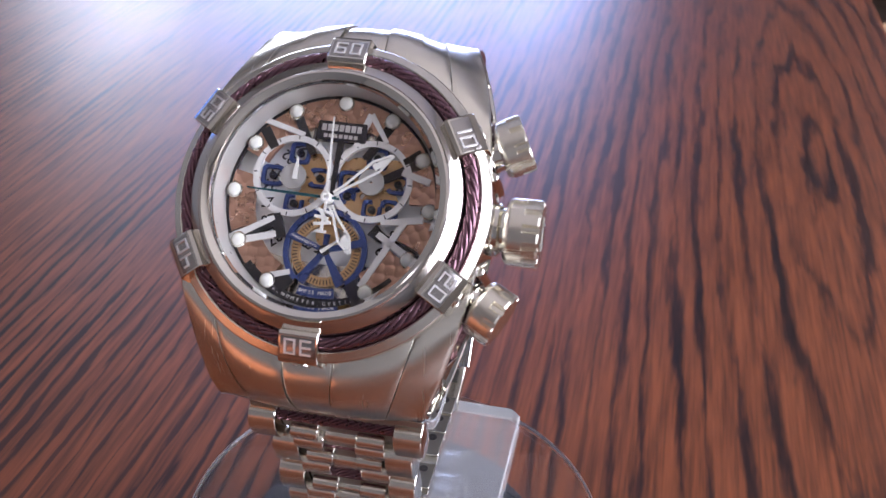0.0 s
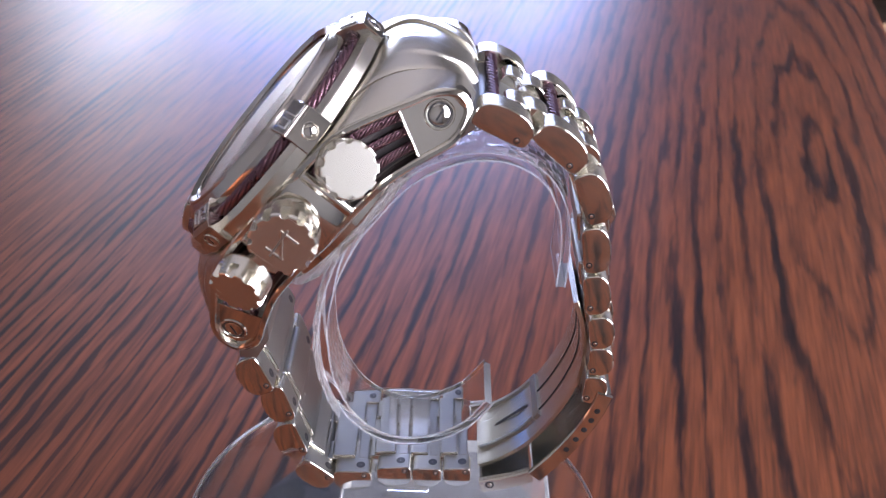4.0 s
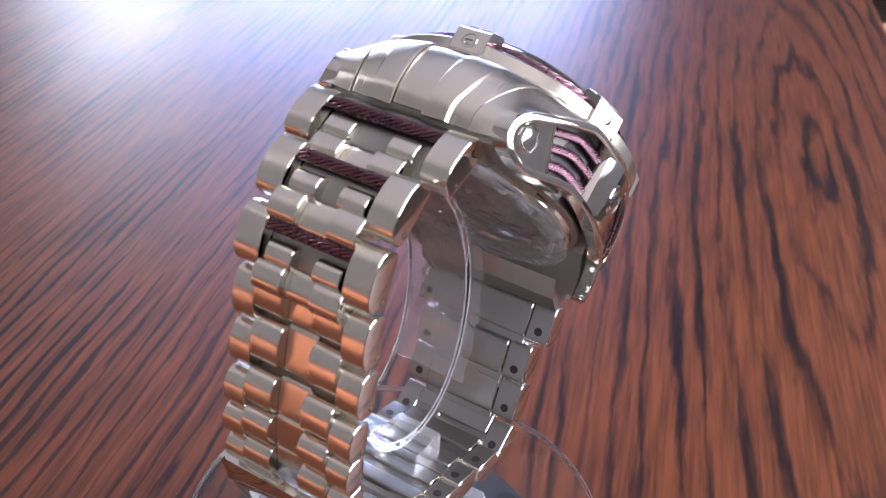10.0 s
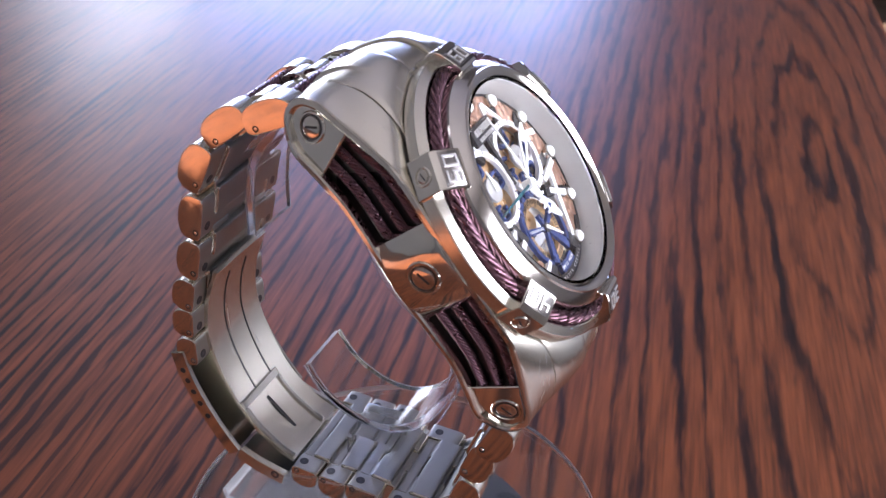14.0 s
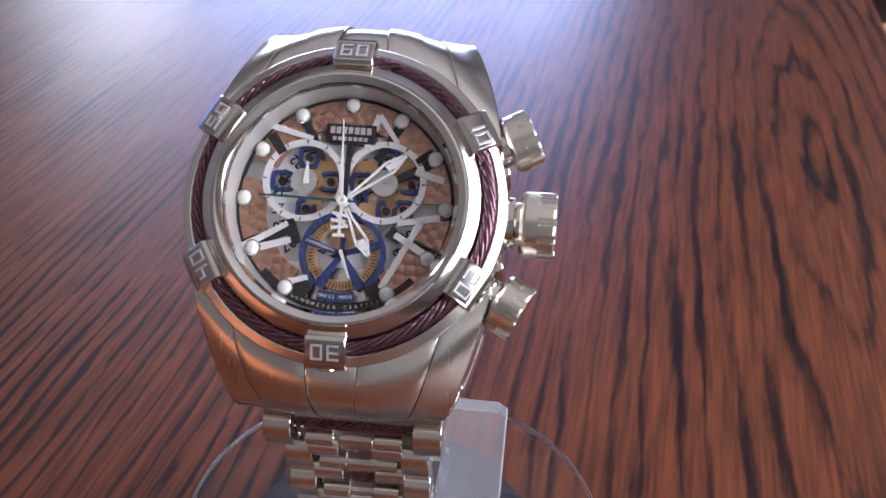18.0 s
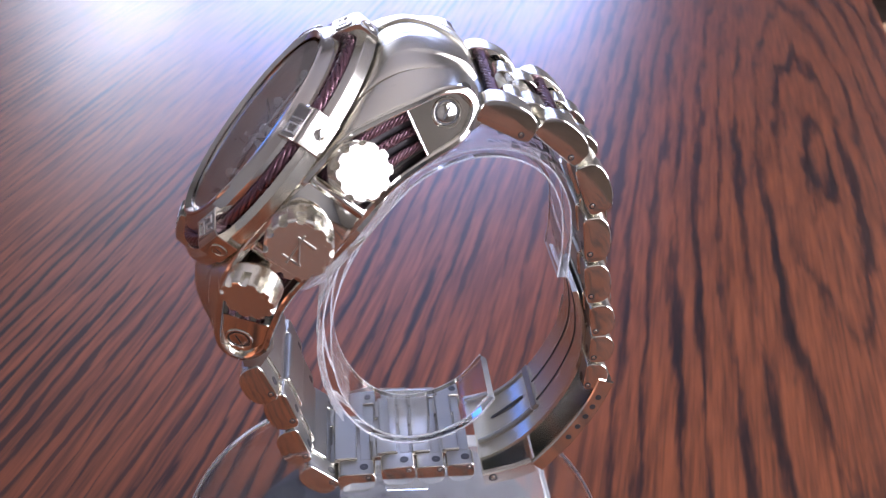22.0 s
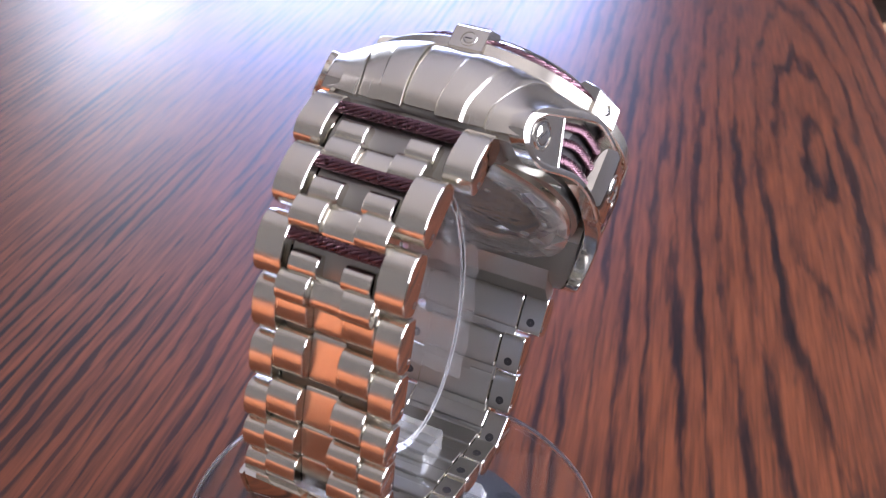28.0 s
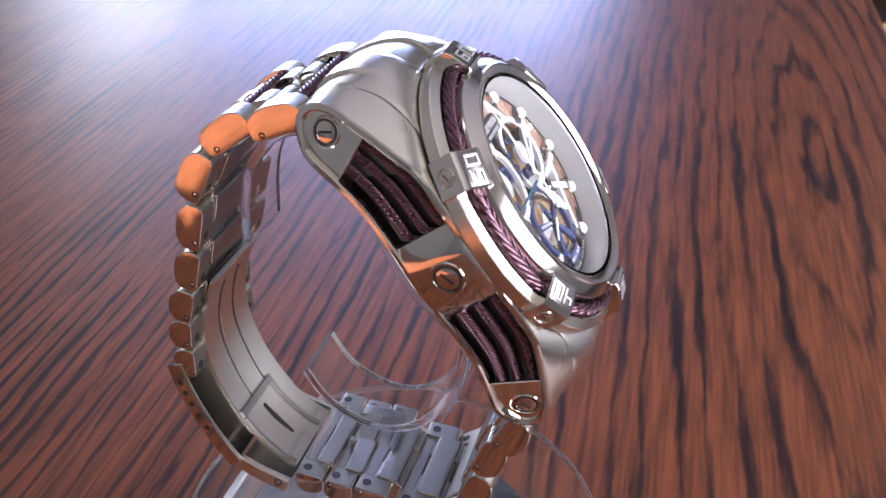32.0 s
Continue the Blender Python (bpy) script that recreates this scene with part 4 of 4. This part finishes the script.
# date figures on the silver disc
for a, word in ((-38, "20"), (-52, "22"), (-66, "23"), (-80, "24"), (-95, "25"), (-110, "26"), (-128, "27"), (112, "9"), (128, "6"), (72, "10"), (58, "7"), (205, "3"), (188, "4")):
    me = lettering(word, 2.3, 0.02, 0.04)
    me.materials.append(print_ink)
    r = 11.0 if abs(a) < 150 else 8.0
    a = radians(a)
    piece("date_figure", me, dial, at=Matrix.Translation((r * math.sin(a), r * math.cos(a), -2.46)) @ Matrix.Rotation(-a + math.pi / 2, 4, "Z"))
# name plate with plain marks
part("name_plate", box(-4.1, 4.1, 9.7, 12.9, -1.0, -0.15, 0.35), black_plate, dial, "black name plate with plain marks")
for x0, x1, y0, y1 in ((-3.4, 3.4, 11.2, 12.3), (-2.9, 2.9, 10.1, 10.7)):
    n = 7
    for i in range(n):
        w = (x1 - x0) / n
        part("mark", box(x0 + w * i + 0.12, x0 + w * (i + 1) - 0.12, y0, y1, -0.12, 0.02), white_fill, dial, smooth=False)


def indices():
    cup = finish(lathe([(0.1, -0.9), (1.3, -0.9), (1.32, -0.1), (1.15, 0.12), (1.0, 0.02), (0.1, 0.0)], 24, closed=False), polished, "index_cup")
    dome = finish(lathe([(1.02, 0.0), (0.95, 0.28), (0.75, 0.5), (0.42, 0.64), (0.02, 0.68)], 24, closed=False), lume, "index_dome")
    for i in range(12):
        if i != 6:
            a = radians(30 * i)
            at = Matrix.Translation((15.95 * math.sin(a), 15.95 * math.cos(a), -0.1))
            piece("index_cup", cup, dial, "polished index cup", at)
            piece("index_dot", dome, dial, "round white luminous dot", at)


indices()


def hand(name, angle, outline, z, mat, holes=(), label="", cx=0.0, cy=0.0):
    bm = solid(outline, z, z + 0.22)
    ob = part(name, bm, mat, dial, label, at=Matrix.Translation((cx, cy, 0)) @ Matrix.Rotation(-radians(angle), 4, "Z"), smooth=False)
    return ob


def sword(name, angle, length, z, label):
    """A skeleton sword hand: two rails that meet in a point, with a lumed tip."""
    a = Matrix.Rotation(-radians(angle), 4, "Z")
    bm = bmesh.new()
    w = 0.95
    for s in (-1, 1):
        for (x0, y0), (x1, y1) in (((0.25, 1.2), (0.25, 3.0)), ((0.25, 3.0), (w, length * 0.74)), ((w, length * 0.74), (0.08, length))):
            d = Vector((x1 - x0, y1 - y0)).normalized()
            n = Vector((-d.y, d.x)) * 0.19
            pts = [(s * (x0 + n.x), y0 + n.y), (s * (x0 - n.x), y0 - n.y), (s * (x1 - n.x), y1 - n.y), (s * (x1 + n.x), y1 + n.y)]
            solid(pts, z, z + 0.22, bm=bm)
    solid([(-0.55, length * 0.70), (0.55, length * 0.70), (0.5, length * 0.82), (0, length * 0.93), (-0.5, length * 0.82)], z + 0.02, z + 0.16, bm=bm)
    return part(name, bm, hand_white, dial, label, at=a, smooth=False)


sword("minute_hand", 50, 12.3, 1.2, "white skeleton sword minute hand")
sword("hour_hand", 150, 9.6, 0.8, "white skeleton sword hour hand")
hand("alarm_hand", 271, [(-0.16, -2.0), (0.16, -2.0), (0.24, 4), (0.1, 13.2), (-0.1, 13.2), (-0.24, 4)], 1.6, teal, label="slim teal hand")
sweep = hand("sweep_hand", -4, [(-0.2, -2.2), (0.2, -2.2), (0.22, 4), (0.1, 13.0), (-0.1, 13.0), (-0.22, 4)], 2.0, hand_white, label="slim white sweep hand")
bm = bmesh.new()
for x0, y0, x1, y1 in ((-1.3, -2.0, 1.3, -2.5), (-1.3, -4.4, 1.4, -4.0), (-0.9, -1.9, 1.2, -4.2), (0.1, -1.2, 0.1, -5.6), (-1.4, -3.1, 0.9, -3.4), (-0.9, -5.5, 0.9, -5.5)):
    d = Vector((x1 - x0, y1 - y0)).normalized()
    n = Vector((-d.y, d.x)) * 0.23
    solid([(x0 + n.x, y0 + n.y), (x0 - n.x, y0 - n.y), (x1 - n.x, y1 - n.y), (x1 + n.x, y1 + n.y)], 2.0, 2.2, bm=bm)
part("counterweight", bm, hand_white, dial, "open white counterweight of crossed lines", smooth=False)
part("hand_hub", lathe([(0.3, 0.6), (0.85, 0.6), (0.85, 2.35), (0.6, 2.5), (0.3, 2.45)], 32), hand_white, dial)
hand("sub_hand", 0, [(-0.45, -0.6), (0.45, -0.6), (0.4, 0.6), (0.1, 3.0), (-0.1, 3.0), (-0.4, 0.6)], -0.4, hand_white, cx=-6.4, cy=3.4, label="short white sub-dial hand")
seconds_hand = hand("seconds_hand", 50, [(-0.3, -0.6), (0.3, -0.6), (0.1, 4.2), (-0.1, 4.2)], -0.05, hand_white, cx=0.4, cy=-8.0, label="short pale running seconds hand")

# ---------------- bracelet ----------------
MID_X = 1.35
CHAIN_C = Vector((-6.0, -42.0))
BACK = [(32.0, -23.2), (34.7, -33.9), (31.7, -44.3), (25.2, -52.0), (18.9, -58.6), (13.8, -65.0), (9.2, -69.5), (4.0, -73.3)]
FRONT = [(-34.8, -23.4), (-38.7, -31.5), (-44.0, -38.6), (-48.0, -47.2), (-43.8, -53.8), (-37.4, -59.2), (-33.3, -64.1), (-29.2, -68.4)]


@functools.lru_cache(None)
def link_mesh(length, thick, width, mat_name, flat=False):
    """A bracelet link: a rounded section, flatter inside, drawn along x, with eased ends."""
    n = 28
    rows = []
    w = width / 2
    for x, k in ((-w - 0.05, 1.0), (-w, 0.15), (-w + 0.14, 0.0), (w - 0.14, 0.0), (w, 0.15), (w + 0.05, 1.0)):
        k = min(k, thick * 0.3)
        row = []
        for i in range(n):
            a = TAU * (i + 0.5) / n
            c, s = math.cos(a), math.sin(a)
            u = math.copysign(abs(c) ** (0.80 if s > 0 and not flat else 0.3), c) * (length / 2 - k)
            v = math.copysign(abs(s) ** (1.0 if s > 0 and not flat else 0.34), s) * (thick / 2 - k)
            row.append((x, u, v))
        rows.append(row)
    bm, vs = grid(rows, False, True)
    bm.faces.new(vs[0])
    bm.faces.new(vs[-1])
    me = finish(bm, bpy.data.materials[mat_name], "link", ends=polished)
    # the wrist side is satin, with shade darkened into its colour
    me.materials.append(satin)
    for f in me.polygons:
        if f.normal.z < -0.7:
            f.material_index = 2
    return me


PIN = finish(lathe([(0.05, 0.10), (0.30, 0.08), (0.36, 0.0), (0.36, -0.3), (0.05, -0.3)], 12, closed=False), polished, "pin")
# a flat dark disc paints the shade of a hole
PIN_HOLE = finish(lathe([(0.05, 0.04), (0.58, 0.04), (0.58, -0.1), (0.05, -0.1)], 16, closed=False), shade_fill, "pin_hole")


def chain(rows, cable_rows, first_half, sunk):
    n = len(rows)
    pts = [Vector(p) for p in rows]
    for i, p in enumerate(pts):
        a, b = pts[max(i - 1, 0)], pts[min(i + 1, n - 1)]
        t = (b - a).normalized()
        out = Vector((-t.y, t.x))
        if out.dot(p - CHAIN_C) < 0:
            out = -out
        step = ((pts[i + 1] - p).length if i < n - 1 else (p - pts[i - 1]).length)
        back_step = (p - pts[i - 1]).length if i else step
        length = 0.5 * (step + back_step) * 0.93
        thick = 5.3 if i < cable_rows else 5.2 - 0.10 * i
        half = first_half if i == 0 else 12.9
        side_w = 4.9 if i < cable_rows else 4.3

        def at(x, along, lift):
            q = p + t * along + out * (lift + (0.5 if i < cable_rows else 0.0))
            return basis((MID_X + x, q.x, q.y), (1, 0, 0), (0, t.x, t.y), (0, out.x, out.y))

        for s in (-1, 1):
            lk = piece("side_link", link_mesh(round(length, 2), round(thick, 2), side_w, "brushed steel"), watch, "brushed steel side link", at(s * (half - side_w / 2), 0, 0))
            pin_at = Matrix.Translation((s * (side_w / 2 + 0.03), length * 0.30, -thick * 0.30)) @ basis((0, 0, 0), (0, 1, 0), (0, 0, s), (s, 0, 0))
            piece("pin", PIN, lk, at=pin_at)
            piece("pin_hole", PIN_HOLE, lk, at=pin_at)
            piece("link_hole", PIN_HOLE, lk, at=Matrix.Translation((0, length * 0.2, -thick / 2)) @ Matrix.Rotation(math.pi, 4, "X") @ Matrix.Scale(1.5, 4))
        inner = 2 * (half - side_w) - 0.3
        piece("inner_plate", link_mesh(round(length * 0.62, 2), 1.5, round(inner, 2), "darkened satin steel", True), watch, at=at(0, 0.0 if i < cable_rows else -length * 0.28, 0.35 - thick / 2))
        piece("inner_bar", link_mesh(round(length * 0.30, 2), 1.3, round(inner, 2), "darkened satin steel", True), watch, at=at(0, length * (0.52 if i < cable_rows else 0.24), 0.95 - thick / 2))
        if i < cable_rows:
            piece("cross_plate", link_mesh(round(length * 0.9, 2), round(thick * 0.62, 2), round(inner, 2), "darkened satin steel"), watch, at=at(0, 0.0, -thick * 0.30))
            c = at(0, -length * 0.24, thick * sunk)
            path = [c @ Vector((-inner / 2 - 0.4 + (inner + 0.8) * j / 30, 0, 0)) for j in range(31)]
            part("link_cable", rope(path, 1.05, 8, 11.0), purple, watch, "purple twisted steel cable across the link")
            for s in (-1, 1):
                piece("tooth", link_mesh(round(length * 0.40, 2), round(thick * 0.62, 2), 5.0, "brushed steel"), watch, at=at(s * inner * 0.29, length * 0.17, thick * 0.10))
            if i < n - 1:
                for s in (-1, 1):
                    piece("mid_link", link_mesh(round(length * 0.55, 2), round(thick * 0.86, 2), 5.4, "brushed steel"), watch, at=at(s * 5.6, length * 0.56, 0.1))
                piece("centre_link", link_mesh(round(length * 0.56, 2), round(thick * 0.6, 2), 5.8, "brushed steel"), watch, at=at(0, length * 0.56, -0.75))
        else:
            mid_w = 5.6
            for s in (-1, 1):
                piece("mid_link", link_mesh(round(length * 0.99, 2), round(thick * 1.0, 2), mid_w, "brushed steel"), watch, at=at(s * (3.0 + mid_w / 2), -length * 0.28, 0.3))
            piece("centre_link", link_mesh(round(length * 1.06, 2), round(thick * 0.4, 2), 5.9, "brushed steel", True), watch, at=at(0, -length * 0.28, -0.55))


chain(BACK, 3, 15.4, 0.19)
chain(FRONT, 3, 15.4, -0.04)


def strip(path, width, thick, rim=0.3):
    """A bent plate: path in (y, z), outward side away from the wrist."""
    pts = [Vector(lerp_table(path, i / 28)) for i in range(29)]
    rows = []
    for i, p in enumerate(pts):
        t = (pts[min(i + 1, 28)] - pts[max(i - 1, 0)]).normalized()
        o = Vector((-t.y, t.x))
        if o.dot(p - CHAIN_C) < 0:
            o = -o
        w = width / 2
        prof = [(-w, 0), (-w, thick - rim), (-w + rim, thick), (w - rim, thick), (w, thick - rim), (w, 0)]
        rows.append([(MID_X + x, p.x + o.x * h, p.y + o.y * h) for x, h in prof])
    bm, vs = grid(rows, False, True)
    bm.faces.new(vs[0])
    bm.faces.new(vs[-1])
    return bm


def end_link(points):
    """The solid link that fills the gap between a lug and the first row."""
    rows = [[(MID_X + x, y, z) for y, z in points] for x in (-15.2, 15.2)]
    bm, vs = grid(rows, False, True)
    bm.faces.new(vs[0])
    bm.faces.new(vs[-1])
    bmesh.ops.bevel(bm, geom=list(bm.edges), offset=0.25, segments=2, profile=0.6, affect="EDGES")
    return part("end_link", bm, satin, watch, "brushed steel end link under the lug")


end_link([(-23.0, -17.4), (-31.0, -16.8), (-33.2, -18.8), (-31.2, -21.2), (-26.5, -20.4)])
end_link([(23.0, -17.4), (30.6, -16.8), (31.4, -18.6), (28.8, -20.2), (25.5, -19.6)])

COVER = [(4.6, -75.2), (0.0, -77.0), (-6, -78.4), (-13, -79.2), (-18.6, -79.2)]
cover = part("clasp_cover", strip(COVER, 25.0, 1.5, 0.5), polished, watch, "polished steel folding clasp cover")


def cheek(k, path, name, x0, x1, low, high, mat, label):
    """A side wall of the clasp that follows its path in (y, z)."""
    pts = [Vector(lerp_table(path, i / 24)) for i in range(25)]
    rows = []
    for i, p in enumerate(pts):
        t = (pts[min(i + 1, 24)] - pts[max(i - 1, 0)]).normalized()
        o = Vector((-t.y, t.x))
        if o.dot(p - CHAIN_C) < 0:
            o = -o
        prof = [(x0, low), (x1 - 0.25, low), (x1, low + 0.25), (x1, high - 0.25), (x1 - 0.25, high), (x0, high)]
        rows.append([(MID_X + k * x, p.x + o.x * h, p.y + o.y * h) for x, h in prof])
    bm, vs = grid(rows, False, True)
    bm.faces.new(vs[0])
    bm.faces.new(vs[-1])
    return part(name, bm, mat, cover, label)


for k in (-1, 1):
    cheek(k, COVER, "clasp_side", 12.5, 13.3, -1.5, 1.7, polished, "polished side wall of the clasp")
    for i in range(5):
        y, z = lerp_table(COVER, 0.20 + 0.105 * i)
        piece("spring_bar_hole", PIN_HOLE, cover, at=basis((MID_X + k * 13.3, y, z - 0.1), (0, 1, 0), (0, 0, k), (k, 0, 0)))
    hinge_pin = basis((MID_X + k * 12.6, -26.4, -74.6), (0, 1, 0), (0, 0, k), (k, 0, 0)) @ Matrix.Scale(1.5, 4)
    piece("hinge_pin", PIN, cover, at=hinge_pin)
    piece("hinge_pin_hole", PIN_HOLE, cover, at=hinge_pin)
HINGE = [(-19.2, -78.9), (-23.0, -76.9), (-27.9, -73.4)]
part("clasp_hinge", strip(HINGE, 22.5, 1.2, 0.3), polished, watch, "polished clasp hinge plate")
for k in (-1, 1):
    cheek(k, HINGE, "hinge_side", 11.4, 12.6, -1.2, 1.9, brushed, "brushed side of the clasp hinge")
BLADE = [(13.5, -58.5), (9.6, -64.6), (3.6, -70.0), (-5.5, -73.4), (-15.0, -74.6), (-22.6, -73.2), (-26.4, -71.4)]
blade = part("clasp_blade", strip(BLADE, 18.0, 1.0, 0.2), brushed, watch, "satin folding clasp blade")
for x in (-3.0, 3.0):
    ridge = [(MID_X + x, *(Vector(lerp_table(BLADE, 0.08 + 0.55 * i / 20)) * 0.999)) for i in range(21)]
    # dark tube in place of the groove's shade
    part("blade_groove", tube(ridge, 0.13, 5), shade_fill, blade, "dark line for a groove's shade along the blade")
# dark bar in place of the slot's shade
part("blade_slot", box(-0.3, 0.3, -4.2, 4.2, -0.1, 0.06), shade_fill, blade, "dark bar for the shaded slot in the blade", at=basis((MID_X - 1.6, -18.6, -73.85), (1, 0, 0), (0, -0.987, 0.16), (0, 0.16, 0.987)))


def blade_bar(x0, x1, s0, s1):
    """A low raised bar on the wrist side of the blade."""
    pts = [Vector(lerp_table(BLADE, s0 + (s1 - s0) * i / 16)) for i in range(17)]
    rows = []
    for i, p in enumerate(pts):
        t = (pts[min(i + 1, 16)] - pts[max(i - 1, 0)]).normalized()
        o = Vector((-t.y, t.x))
        if o.dot(p - CHAIN_C) > 0:
            o = -o
        prof = [(x0, -0.05), (x0, 0.4), (x0 + 0.15, 0.55), (x1 - 0.15, 0.55), (x1, 0.4), (x1, -0.05)]
        rows.append([(MID_X + x, p.x + o.x * h, p.y + o.y * h) for x, h in prof])
    bm, vs = grid(rows, False, True)
    bm.faces.new(vs[0])
    bm.faces.new(vs[-1])
    part("blade_rim", bm, satin, blade, "pale raised rim on the blade")


blade_bar(-8.8, 4.6, 0.60, 0.625)
blade_bar(-8.8, -7.9, 0.63, 0.97)
blade_bar(3.7, 4.6, 0.63, 0.97)


def motions():
    steps = [i * 0.25 for i in range(int(CLIP / 0.25) + 1)]
    walk(watch, [(t, turned(t) @ CASE) for t in steps])
    walk(watch_stand, [(t, turned(t)) for t in steps])
    # the small seconds hand runs six degrees a second
    hub = Matrix.Translation(Vector((CX, CY, 0)) * MM)
    walk(seconds_hand, [(2.0 * i, hub @ Matrix.Rotation(-radians(50 + 12.0 * i), 4, "Z")) for i in range(17)])


motions()
